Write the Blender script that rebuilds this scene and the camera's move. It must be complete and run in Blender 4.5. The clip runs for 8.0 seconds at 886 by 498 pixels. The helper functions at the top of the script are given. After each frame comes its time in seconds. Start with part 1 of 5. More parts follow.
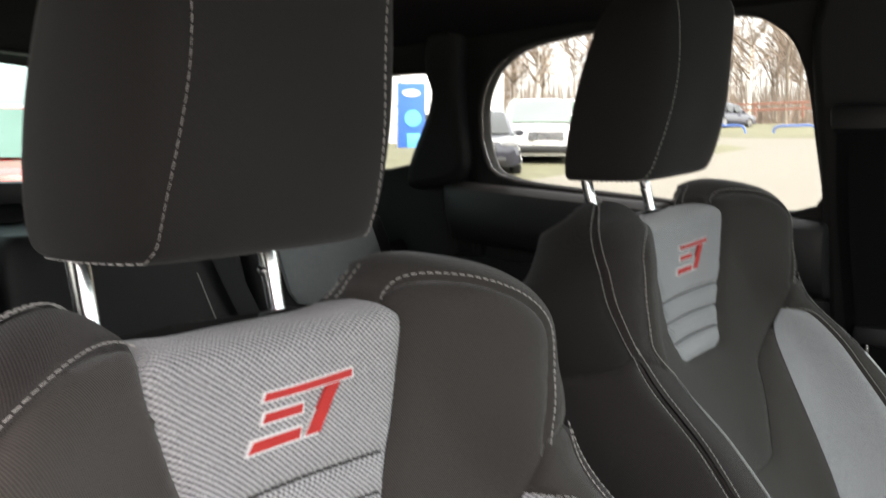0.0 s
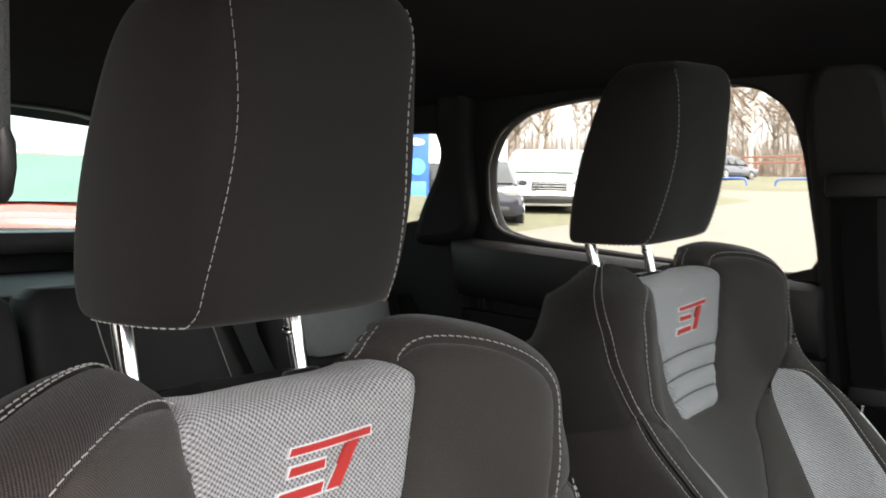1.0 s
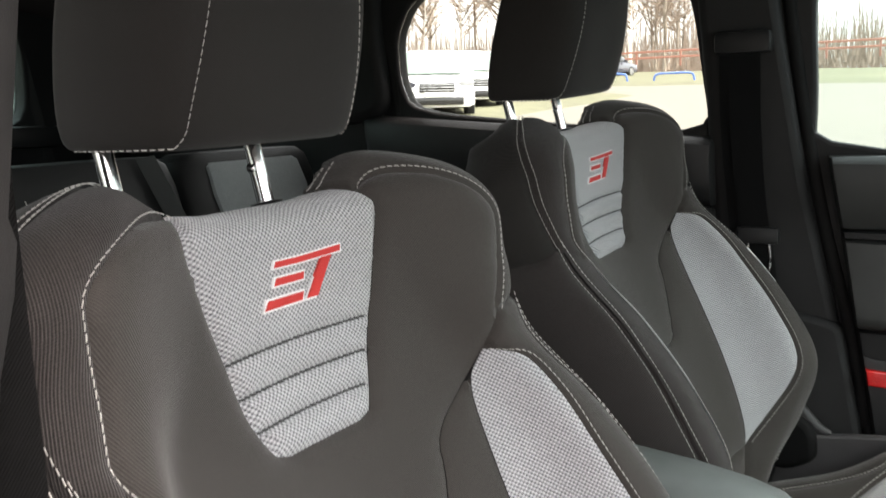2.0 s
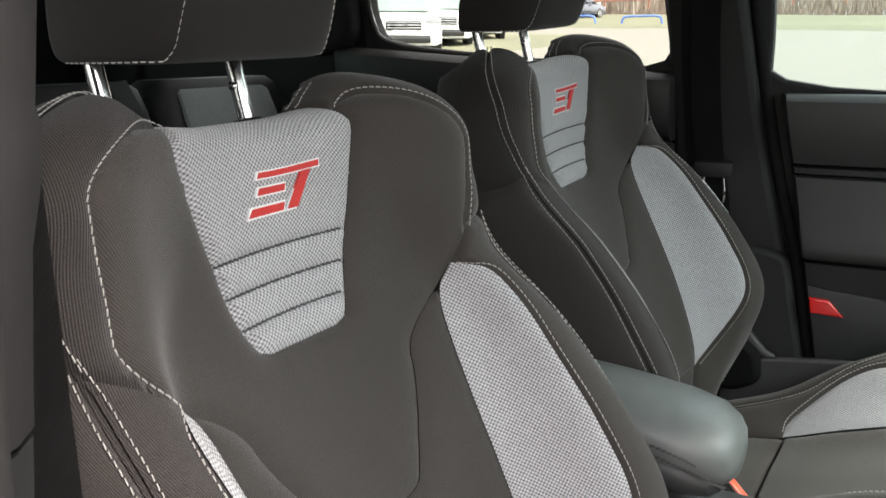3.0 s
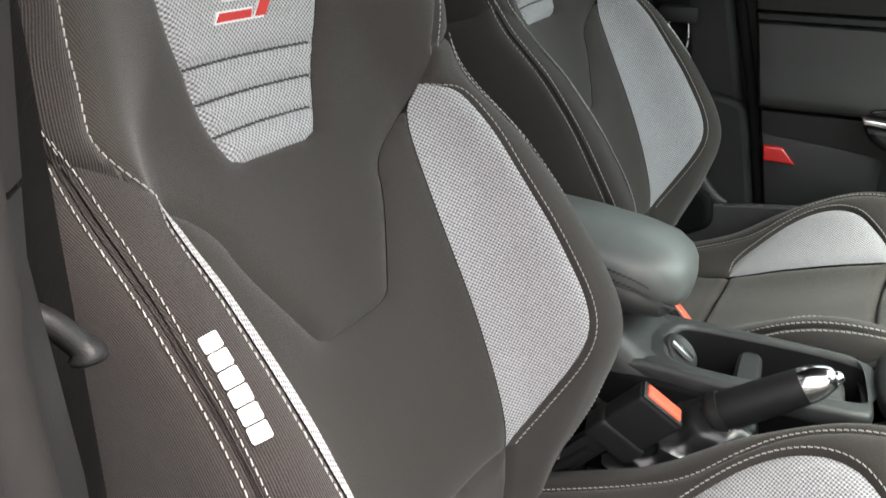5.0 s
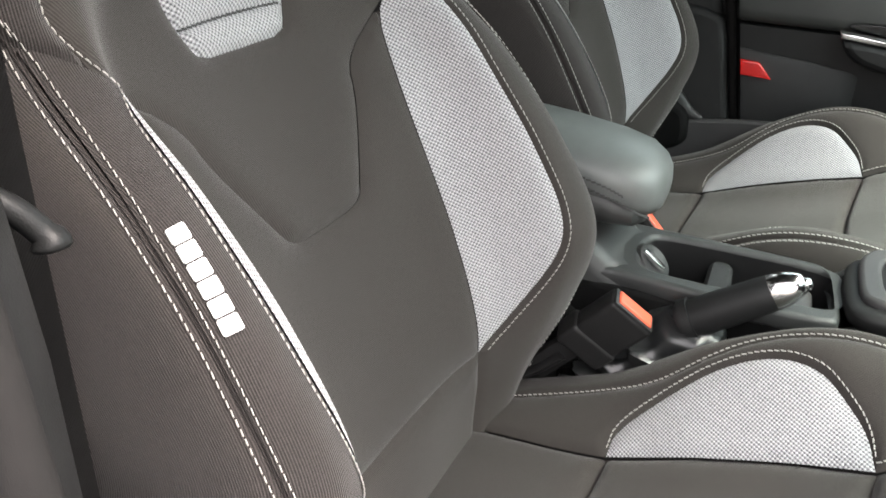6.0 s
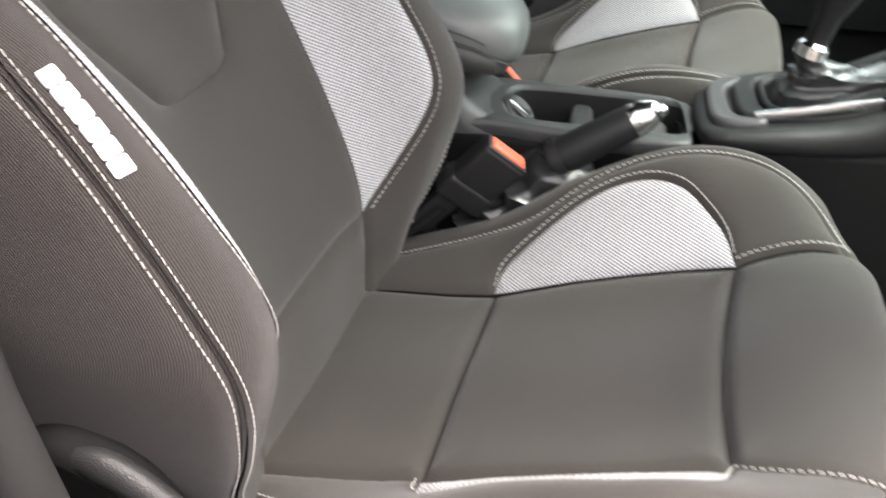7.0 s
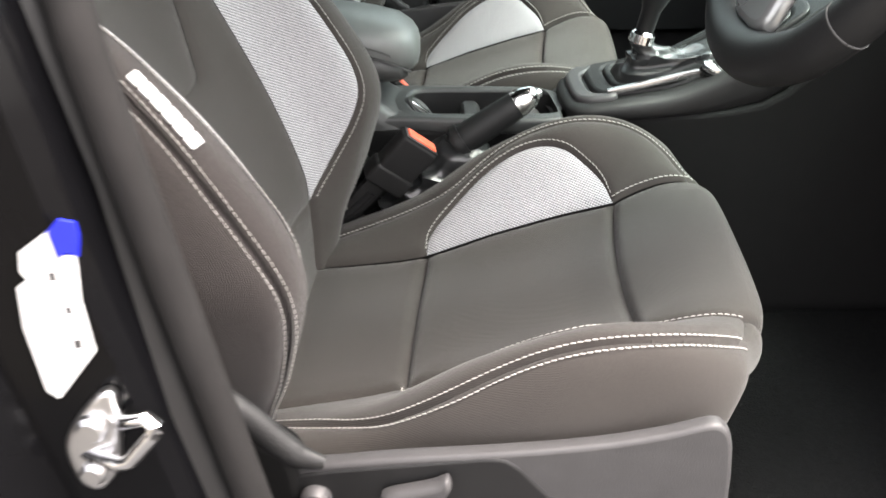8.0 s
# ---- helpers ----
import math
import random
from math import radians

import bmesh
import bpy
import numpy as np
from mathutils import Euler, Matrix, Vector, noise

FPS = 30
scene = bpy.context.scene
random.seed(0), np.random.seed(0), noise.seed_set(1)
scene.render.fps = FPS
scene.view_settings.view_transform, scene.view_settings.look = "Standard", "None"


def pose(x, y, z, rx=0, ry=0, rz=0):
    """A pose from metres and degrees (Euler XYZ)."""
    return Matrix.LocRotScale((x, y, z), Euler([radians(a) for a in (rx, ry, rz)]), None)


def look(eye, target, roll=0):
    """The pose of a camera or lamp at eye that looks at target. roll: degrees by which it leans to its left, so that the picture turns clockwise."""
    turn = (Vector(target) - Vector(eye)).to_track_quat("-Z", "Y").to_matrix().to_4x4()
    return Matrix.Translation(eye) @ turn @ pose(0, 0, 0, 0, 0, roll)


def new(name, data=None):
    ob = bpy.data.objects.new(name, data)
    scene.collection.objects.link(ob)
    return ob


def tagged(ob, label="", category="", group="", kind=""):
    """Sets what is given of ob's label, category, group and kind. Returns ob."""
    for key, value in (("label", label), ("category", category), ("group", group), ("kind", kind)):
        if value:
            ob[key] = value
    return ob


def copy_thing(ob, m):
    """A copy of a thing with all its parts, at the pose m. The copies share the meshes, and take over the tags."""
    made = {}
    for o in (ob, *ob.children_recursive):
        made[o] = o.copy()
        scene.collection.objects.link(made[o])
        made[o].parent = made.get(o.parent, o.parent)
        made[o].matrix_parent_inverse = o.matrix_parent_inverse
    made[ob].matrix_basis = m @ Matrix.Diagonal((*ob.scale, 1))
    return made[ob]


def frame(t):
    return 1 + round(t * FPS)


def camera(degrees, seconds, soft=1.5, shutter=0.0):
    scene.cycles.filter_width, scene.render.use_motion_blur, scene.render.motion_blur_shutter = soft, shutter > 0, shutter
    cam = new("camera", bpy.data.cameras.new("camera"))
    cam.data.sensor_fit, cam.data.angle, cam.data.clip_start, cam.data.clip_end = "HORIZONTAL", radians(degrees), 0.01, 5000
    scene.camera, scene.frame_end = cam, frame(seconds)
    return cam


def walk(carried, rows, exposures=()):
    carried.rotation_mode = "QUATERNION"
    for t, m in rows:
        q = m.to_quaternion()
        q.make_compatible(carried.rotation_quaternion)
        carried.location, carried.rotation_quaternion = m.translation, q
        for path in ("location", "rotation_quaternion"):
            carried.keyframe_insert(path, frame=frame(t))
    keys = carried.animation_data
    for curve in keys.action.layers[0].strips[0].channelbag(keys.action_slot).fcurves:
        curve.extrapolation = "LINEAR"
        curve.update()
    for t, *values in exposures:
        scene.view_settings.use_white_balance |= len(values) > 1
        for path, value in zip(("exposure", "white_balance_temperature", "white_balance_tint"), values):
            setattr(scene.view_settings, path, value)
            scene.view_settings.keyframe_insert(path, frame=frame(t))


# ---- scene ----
cam = camera(55.4, 8.0, shutter=0.4)
PATH = [
    (0, (0.014, 0.027, 1.23), (1.617, 1.203, 1.013), -0.0),
    (0.5, (-0.006, 0.018, 1.242), (1.542, 1.284, 1.182), 0.8),
    (1, (-0.026, 0.009, 1.248), (1.581, 1.195, 1.143), 0.8),
    (1.5, (-0.072, 0.018, 1.217), (1.614, 1.072, 0.995), -0.9),
    (3, (-0.159, -0.006, 1.178), (1.58, 0.868, 0.717), -0.3),
    (3.5, (-0.173, -0.006, 1.168), (1.558, 0.848, 0.643), -0.3),
    (4, (-0.182, -0.005, 1.157), (1.541, 0.821, 0.568), 0.1),
    (4.5, (-0.185, -0.006, 1.148), (1.532, 0.772, 0.479), 0.8),
    (6, (-0.185, -0.008, 1.118), (1.472, 0.639, 0.204), 2.5),
    (6.5, (-0.194, -0.008, 1.104), (1.449, 0.539, 0.103), 3.0),
    (7, (-0.226, 0.0, 1.078), (1.423, 0.295, -0.013), 1.5),
    (7.5, (-0.299, 0.007, 1.074), (1.375, 0.025, -0.02), 1.0),
    (8, (-0.437, 0.073, 1.106), (1.291, 0.031, 0.099), 0.1),
]
walk(cam, [(t, look(eye, target, roll)) for t, eye, target, roll in PATH],
     [(t, stops, warm, tint) for t, stops, warm, tint in ((0, 2.52, 7150, 19), (.5, 2.62, 7150, 19), (1, 2.65, 7150, 19), (1.5, 2.72, 7150, 18), (3, 2.53, 7050, 16), (3.5, 2.52, 7050, 16), (4.5, 2.58, 7050, 15), (6, 2.86, 7050, 15), (6.5, 2.9, 7050, 16), (7, 3.0, 7050, 17), (7.5, 3.15, 7050, 17), (8, 3.0, 7050, 15))])

# ---- world and light ----
world = bpy.data.worlds.new("sky")
scene.world = world
world.use_nodes = True
wn = world.node_tree
sky = wn.nodes.new("ShaderNodeTexSky")
sky.sky_type = "NISHITA"
sky.sun_disc = False
sky.sun_elevation, sky.sun_rotation = radians(64.2), radians(180.0)
sky.air_density, sky.dust_density, sky.ozone_density = 1.0, 4.0, 1.0
pale = wn.nodes.new("ShaderNodeHueSaturation")
pale.inputs["Saturation"].default_value = 0.22
wn.links.new(sky.outputs[0], pale.inputs["Color"])
wn.links.new(pale.outputs[0], wn.nodes["Background"].inputs[0])
wn.nodes["Background"].inputs[1].default_value = 0.15
sun = new("sun", bpy.data.lights.new("sun", "SUN"))
sun.data.energy, sun.data.angle, sun.data.color = 1.15, radians(30), (1.0, 0.97, 0.93)
sun.matrix_world = look((0, -4.35, 9), (0, 0, 0))


def window_light(name, at, aim, wide, high, power, tint):
    """Sky light entering through an opening of the car."""
    lamp = new(name, bpy.data.lights.new(name, "AREA"))
    lamp.data.shape, lamp.data.size, lamp.data.size_y = "RECTANGLE", wide, high
    lamp.data.energy, lamp.data.color = power, tint
    lamp.matrix_world = look(at, aim)


window_light("windscreen_light", (.72, -.62, 1.235), (.72, .25, .90), 1.15, .26, .62, (0.70, 0.94, 0.98))
window_light("passenger_window_light", (1.31, -.30, 1.27), (.75, .05, .70), .75, .26, .04, (0.62, 0.92, 1.0))


# ---- materials ----
def mat(name, color, rough=0.6, metal=0.0, var=0.12, scale=40.0, bump=0.0, bscale=400.0, sheen=0.0, spec=0.5, coat=0.0, big=3.0):
    """A surface with colour variation at two scales, worn gloss and fine relief."""
    m = bpy.data.materials.new(name)
    m.use_nodes = True
    t, b = m.node_tree, m.node_tree.nodes["Principled BSDF"]
    tc = t.nodes.new("ShaderNodeTexCoord")
    n1, n2 = t.nodes.new("ShaderNodeTexNoise"), t.nodes.new("ShaderNodeTexNoise")
    n1.inputs["Scale"].default_value, n2.inputs["Scale"].default_value = scale, big
    n1.inputs["Detail"].default_value = n2.inputs["Detail"].default_value = 4
    add = t.nodes.new("ShaderNodeMath")
    add.operation = "ADD"
    for n, slot in ((n1, 0), (n2, 1)):
        t.links.new(tc.outputs["Object"], n.inputs["Vector"])
        t.links.new(n.outputs["Fac"], add.inputs[slot])
    ramp = t.nodes.new("ShaderNodeMapRange")
    ramp.inputs["From Min"].default_value, ramp.inputs["From Max"].default_value = 0.6, 1.4
    ramp.inputs["To Min"].default_value, ramp.inputs["To Max"].default_value = 1 - var, 1 + var
    t.links.new(add.outputs[0], ramp.inputs[0])
    mul = t.nodes.new("ShaderNodeVectorMath")
    mul.operation = "SCALE"
    mul.inputs[0].default_value = color
    t.links.new(ramp.outputs[0], mul.inputs["Scale"])
    t.links.new(mul.outputs[0], b.inputs["Base Color"])
    r = t.nodes.new("ShaderNodeMapRange")
    r.inputs["From Min"].default_value, r.inputs["From Max"].default_value = 0.3, 0.7
    r.inputs["To Min"].default_value, r.inputs["To Max"].default_value = max(0.02, rough - 0.06), min(1, rough + 0.06)
    t.links.new(n2.outputs["Fac"], r.inputs[0])
    t.links.new(r.outputs[0], b.inputs["Roughness"])
    b.inputs["Metallic"].default_value = metal
    b.inputs["Specular IOR Level"].default_value = spec
    b.inputs["Sheen Weight"].default_value = sheen
    b.inputs["Sheen Roughness"].default_value = 0.5
    b.inputs["Coat Weight"].default_value = coat
    if bump:
        n3 = t.nodes.new("ShaderNodeTexNoise")
        n3.inputs["Scale"].default_value = bscale
        n3.inputs["Detail"].default_value = 2
        t.links.new(tc.outputs["Object"], n3.inputs["Vector"])
        bp = t.nodes.new("ShaderNodeBump")
        bp.inputs["Strength"].default_value, bp.inputs["Distance"].default_value = bump, 0.002
        t.links.new(n3.outputs["Fac"], bp.inputs["Height"])
        t.links.new(bp.outputs[0], b.inputs["Normal"])
    return m


def weave(name, light, dark, pitch, rough=0.75, diagonal=False, bump=0.5, sheen=0.2, slant=1.0, rise=0.6):
    """A woven cloth in the cloth's own plane (UV in metres): dots in staggered rows, or diagonal ribs."""
    m = bpy.data.materials.new(name)
    m.use_nodes = True
    t, b = m.node_tree, m.node_tree.nodes["Principled BSDF"]
    uv = t.nodes.new("ShaderNodeUVMap")
    sep = t.nodes.new("ShaderNodeSeparateXYZ")
    t.links.new(uv.outputs[0], sep.inputs[0])

    def math_node(op, a, c=None):
        n = t.nodes.new("ShaderNodeMath")
        n.operation = op
        for k, value in enumerate((a, c)):
            if value is None:
                continue
            if isinstance(value, (int, float)):
                n.inputs[k].default_value = value
            else:
                t.links.new(value, n.inputs[k])
        return n.outputs[0]

    w = 2 * math.pi / pitch
    u, v = math_node("MULTIPLY", sep.outputs[0], w), math_node("MULTIPLY", sep.outputs[1], w)
    if diagonal:
        height = math_node("SINE", math_node("ADD", math_node("MULTIPLY", u, slant), math_node("MULTIPLY", v, rise)))
        fine = math_node("SINE", math_node("MULTIPLY", v, 1.7))
        height = math_node("ADD", math_node("MULTIPLY", height, 0.8), math_node("MULTIPLY", fine, 0.2))
    else:
        height = math_node("MULTIPLY", math_node("SINE", u), math_node("SINE", v))
    tc = t.nodes.new("ShaderNodeTexCoord")
    n2 = t.nodes.new("ShaderNodeTexNoise")
    n2.inputs["Scale"].default_value, n2.inputs["Detail"].default_value = 9.0, 5
    t.links.new(tc.outputs["Object"], n2.inputs["Vector"])
    n3 = t.nodes.new("ShaderNodeTexNoise")
    n3.inputs["Scale"].default_value = 900.0
    t.links.new(tc.outputs["Object"], n3.inputs["Vector"])
    fac = math_node("ADD", math_node("MULTIPLY", height, 0.5), 0.5)
    fac = math_node("ADD", fac, math_node("MULTIPLY", math_node("SUBTRACT", n3.outputs["Fac"], 0.5), 1.1))
    mix = t.nodes.new("ShaderNodeMix")
    mix.data_type = "RGBA"
    mix.clamp_factor = True
    t.links.new(fac, mix.inputs["Factor"])
    mix.inputs[6].default_value, mix.inputs[7].default_value = (*dark, 1), (*light, 1)
    tone = t.nodes.new("ShaderNodeVectorMath")
    tone.operation = "SCALE"
    t.links.new(mix.outputs[2], tone.inputs[0])
    t.links.new(math_node("ADD", math_node("MULTIPLY", n2.outputs["Fac"], 0.24), 0.88), tone.inputs["Scale"])
    t.links.new(tone.outputs[0], b.inputs["Base Color"])
    bp = t.nodes.new("ShaderNodeBump")
    bp.inputs["Strength"].default_value, bp.inputs["Distance"].default_value = bump, 0.0012
    t.links.new(height, bp.inputs["Height"])
    t.links.new(bp.outputs[0], b.inputs["Normal"])
    b.inputs["Roughness"].default_value = rough
    b.inputs["Specular IOR Level"].default_value = 0.2
    b.inputs["Sheen Weight"].default_value = sheen
    return m


CLOTH = weave("black_knit_cloth", (0.057, 0.051, 0.0462), (0.028, 0.0248, 0.0228), 0.0023, rough=0.8, diagonal=True, slant=1.5, bump=0.25, sheen=0.18)
HEADCLOTH = weave("black_head_restraint_cloth", (0.025, 0.0225, 0.0212), (0.014, 0.0128, 0.012), 0.0017, rough=0.85, bump=0.1, sheen=0.1)
TWILL = weave("black_ribbed_twill", (0.052, 0.0446, 0.0428), (0.012, 0.0105, 0.0102), 0.0027, rough=0.8, diagonal=True, slant=1.5, bump=0.45, sheen=0.12, rise=-0.25)
MESH = weave("grey_sport_mesh", (0.615, 0.615, 0.63), (0.069, 0.070, 0.077), 0.0042, rough=0.55, bump=0.5, sheen=0.4)
THREAD = mat("white_thread", (0.42, 0.405, 0.385), rough=0.7, var=0.1)
# Real dark thread, and also the painted shadow lines in the panel seams.
THREADSHADE = mat("dark_thread_and_seam_shade", (0.05, 0.05, 0.05), rough=0.7)
CORE = mat("black_foam_backing", (0.015, 0.014, 0.014), rough=0.95)
RED = mat("red_embroidery", (0.62, 0.035, 0.03), rough=0.6, bump=0.6, bscale=1500)
WHITE = mat("white_print", (0.82, 0.82, 0.82), rough=0.5, var=0.05)
CHROME = mat("polished_chrome", (0.80, 0.80, 0.81), rough=0.17, metal=1.0, var=0.03)
POSTCHROME = mat("brushed_chrome_post", (0.95, 0.95, 0.95), rough=0.15, metal=1.0, var=0.03)
SPOKEGREY = mat("satin_grey_spoke_plastic", (0.30, 0.31, 0.31), rough=0.3, metal=0.6, var=0.05)
SATIN = mat("satin_silver", (0.55, 0.55, 0.56), rough=0.28, metal=1.0, var=0.05)
PLASTIC = mat("black_grained_plastic", (0.012, 0.012, 0.0125), rough=0.5, spec=0.35, bump=0.15, bscale=1100)
SIDEBLACK = mat("matt_black_console_side", (0.0065, 0.0065, 0.0066), rough=0.75, spec=0.12, bump=0.2, bscale=900)
CONSOLEGREY = mat("grey_grained_console_plastic", (0.040, 0.042, 0.042), rough=0.4, spec=0.45, bump=0.25, bscale=900)
GREYPLASTIC = mat("charcoal_grained_plastic", (0.022, 0.022, 0.0225), rough=0.42, spec=0.4, bump=0.35, bscale=800)
PILLARGREY = mat("dark_grey_pillar_plastic", (0.014, 0.0132, 0.0135), rough=0.6, spec=0.18, bump=0.15, bscale=1100)
TRIMGREY = mat("grey_seat_plastic", (0.055, 0.0535, 0.055), rough=0.42, bump=0.2, bscale=900)
GLOSSBLACK = mat("gloss_black_plastic", (0.012, 0.012, 0.012), rough=0.12, coat=0.5)
LEATHER = mat("black_grained_leather", (0.013, 0.0135, 0.014), rough=0.48, spec=0.25, bump=0.12, bscale=700, var=0.2)
BOOT = mat("soft_black_boot_leather", (0.024, 0.0255, 0.0265), rough=0.3, spec=0.7, bump=0.1, bscale=500)
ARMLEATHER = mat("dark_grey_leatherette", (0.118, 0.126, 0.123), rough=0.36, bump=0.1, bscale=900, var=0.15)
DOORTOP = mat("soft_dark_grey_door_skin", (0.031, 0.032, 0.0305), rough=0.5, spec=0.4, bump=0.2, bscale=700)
ARMDARK = mat("darkened_side_leatherette", (0.03, 0.0315, 0.0315), rough=0.45, bump=0.1, bscale=900)
LINING = mat("black_headliner_cloth", (0.014, 0.0135, 0.0135), rough=0.95, spec=0.1, bump=0.2, bscale=900)
PILLARCLOTH = mat("black_pillar_trim", (0.017, 0.0168, 0.0172), rough=0.6, spec=0.3, bump=0.3, bscale=700)
CARPET = mat("black_carpet", (0.0055, 0.0055, 0.0057), rough=1.0, bump=1.0, bscale=450, var=0.55, scale=120, spec=0.05)
RUBBER = mat("black_rubber_seal", (0.012, 0.012, 0.012), rough=0.8, spec=0.15)
SEALGREY = mat("soft_grey_rubber_seal", (0.015, 0.0142, 0.0142), rough=0.85, spec=0.2, bump=0.25, bscale=2200, var=0.2)
WEBBING = weave("black_belt_webbing", (0.010, 0.010, 0.0105), (0.006, 0.006, 0.0062), 0.0016, rough=0.7, diagonal=True, bump=0.3, sheen=0.05)
GREYWEB = weave("grey_belt_webbing", (0.075, 0.08, 0.08), (0.04, 0.043, 0.043), 0.002, rough=0.6, diagonal=True, bump=0.3)
BUCKLERED = mat("orange_red_plastic", (0.80, 0.13, 0.07), rough=0.35, var=0.05)
BUCKLEPALE = mat("pale_salmon_plastic", (0.85, 0.42, 0.32), rough=0.35, var=0.05)
REFLECTOR = mat("red_reflector", (0.60, 0.012, 0.012), rough=0.12, coat=1.0, bump=0.5, bscale=300)
PAINTBLACK = mat("gloss_black_paint", (0.003, 0.003, 0.0035), rough=0.14, spec=0.1, bump=0.1, bscale=30)
STICKER = mat("white_sticker", (0.85, 0.85, 0.85), rough=0.4, var=0.03)
BLUE = mat("blue_print", (0.01, 0.02, 0.55), rough=0.4)
PALEBLUE = mat("pale_blue_print", (0.28, 0.34, 0.78), rough=0.4)
REARGREY = weave("dark_grey_mesh", (0.40, 0.43, 0.44), (0.08, 0.09, 0.092), 0.003, rough=0.7, bump=0.3)


def glass(name, tint, rough=0.0):
    m = bpy.data.materials.new(name)
    m.use_nodes = True
    t = m.node_tree
    t.nodes.remove(t.nodes["Principled BSDF"])
    clear, gloss, mix, fr = (t.nodes.new(k) for k in ("ShaderNodeBsdfTransparent", "ShaderNodeBsdfGlossy", "ShaderNodeMixShader", "ShaderNodeFresnel"))
    clear.inputs[0].default_value = (*tint, 1)
    gloss.inputs["Roughness"].default_value = rough
    fr.inputs["IOR"].default_value = 1.25
    t.links.new(fr.outputs[0], mix.inputs[0])
    t.links.new(clear.outputs[0], mix.inputs[1])
    t.links.new(gloss.outputs[0], mix.inputs[2])
    t.links.new(mix.outputs[0], t.nodes["Material Output"].inputs[0])
    return m


GLASS = glass("clear_window_glass", (0.93, 0.97, 0.95))
SIDEGLASS = glass("blue_green_side_glass", (0.84, 0.94, 0.93))
SHIELDGLASS = glass("green_tinted_windscreen_glass", (0.79, 0.89, 0.87))
REARGLASS = glass("green_tinted_glass", (0.72, 0.86, 0.84))


# ---- building helpers ----
def part(name, bm, material, parent=None, label="", smooth=True):
    """Links a bmesh (or a ready mesh) as one object under its thing or part."""
    if isinstance(bm, bmesh.types.BMesh):
        me = bpy.data.meshes.new(name)
        bm.to_mesh(me)
        bm.free()
    else:
        me = bm
    me.materials.clear()
    me.materials.append(material)
    if smooth:
        me.shade_smooth()
        me.set_sharp_from_angle(angle=radians(38))
    ob = new(name, me)
    ob.parent = parent
    if label:
        ob["label"] = label
    return ob


def thing(name, at, label, category, group="", kind=""):
    ob = new(name)
    ob.location = at
    bpy.context.view_layer.update()
    return tagged(ob, label, category, group, kind)


def piece(name, bm, material, label, category="", group="", kind=""):
    return tagged(part(name, bm, material), label, category, group, kind)


def box(cx, cy, cz, sx, sy, sz, bevel=0.0, seg=2, m=None):
    bm = bmesh.new()
    bmesh.ops.create_cube(bm, size=1.0, matrix=Matrix.Diagonal((sx, sy, sz, 1)))
    if bevel:
        bmesh.ops.bevel(bm, geom=bm.edges[:], offset=bevel, segments=seg, affect="EDGES", profile=0.6)
    bmesh.ops.transform(bm, matrix=Matrix.Translation((cx, cy, cz)) @ (m or Matrix()), verts=bm.verts)
    return bm


def turned(bm, m):
    bmesh.ops.transform(bm, matrix=m, verts=bm.verts)
    return bm


def merge(*bms):
    out = bmesh.new()
    for b in bms:
        me = bpy.data.meshes.new("tmp")
        b.to_mesh(me)
        b.free()
        out.from_mesh(me)
        bpy.data.meshes.remove(me)
    return out


def smooth_line(pts, n=6, closed=False):
    """Catmull-Rom through points."""
    p = [Vector(q) for q in pts]
    k, out = len(p), []
    for i in range(k if closed else k - 1):
        a, b, c, d = ((p[(i + j) % k] if closed else p[min(max(i + j, 0), k - 1)]) for j in (-1, 0, 1, 2))
        for f in (j / n for j in range(n)):
            out.append(0.5 * (2 * b + (c - a) * f + (2 * a - 5 * b + 4 * c - d) * f * f + (3 * b - a - 3 * c + d) * f ** 3))
    if not closed:
        out.append(p[-1])
    return out


def tube(pts, radius, seg=10, flat=1.0, up=(0, 0, 1), closed=False):
    """A tube along points; radius a number or one per point; flat squeezes it along the second axis."""
    bm, rings = bmesh.new(), []
    pts = [Vector(p) for p in pts]
    n = len(pts)
    for i, p in enumerate(pts):
        if closed:
            d = (pts[(i + 1) % n] - pts[i - 1]).normalized()
        else:
            d = (pts[min(i + 1, n - 1)] - pts[max(i - 1, 0)]).normalized()
        side = d.cross(Vector(up))
        side = side.normalized() if side.length > 1e-4 else d.orthogonal().normalized()
        over = side.cross(d)
        r = radius[i] if isinstance(radius, (list, tuple)) else radius
        rings.append([bm.verts.new(p + side * (r * math.cos(a)) + over * (r * flat * math.sin(a)))
                      for a in (2 * math.pi * k / seg for k in range(seg))])
    for i in range(n if closed else n - 1):
        a, b = rings[i], rings[(i + 1) % n]
        for k in range(seg):
            bm.faces.new((a[k], a[(k + 1) % seg], b[(k + 1) % seg], b[k]))
    if not closed:
        bm.faces.new(rings[0][::-1])
        bm.faces.new(rings[-1])
    bmesh.ops.recalc_face_normals(bm, faces=bm.faces)
    return bm


def loft(rings, cap=True):
    """Skin over rings of equally many points."""
    bm = bmesh.new()
    vs = [[bm.verts.new(p) for p in r] for r in rings]
    k = len(vs[0])
    for a, b in zip(vs, vs[1:]):
        for i in range(k):
            bm.faces.new((a[i], a[(i + 1) % k], b[(i + 1) % k], b[i]))
    if cap:
        bm.faces.new(vs[0][::-1])
        bm.faces.new(vs[-1])
    bmesh.ops.recalc_face_normals(bm, faces=bm.faces)
    return bm


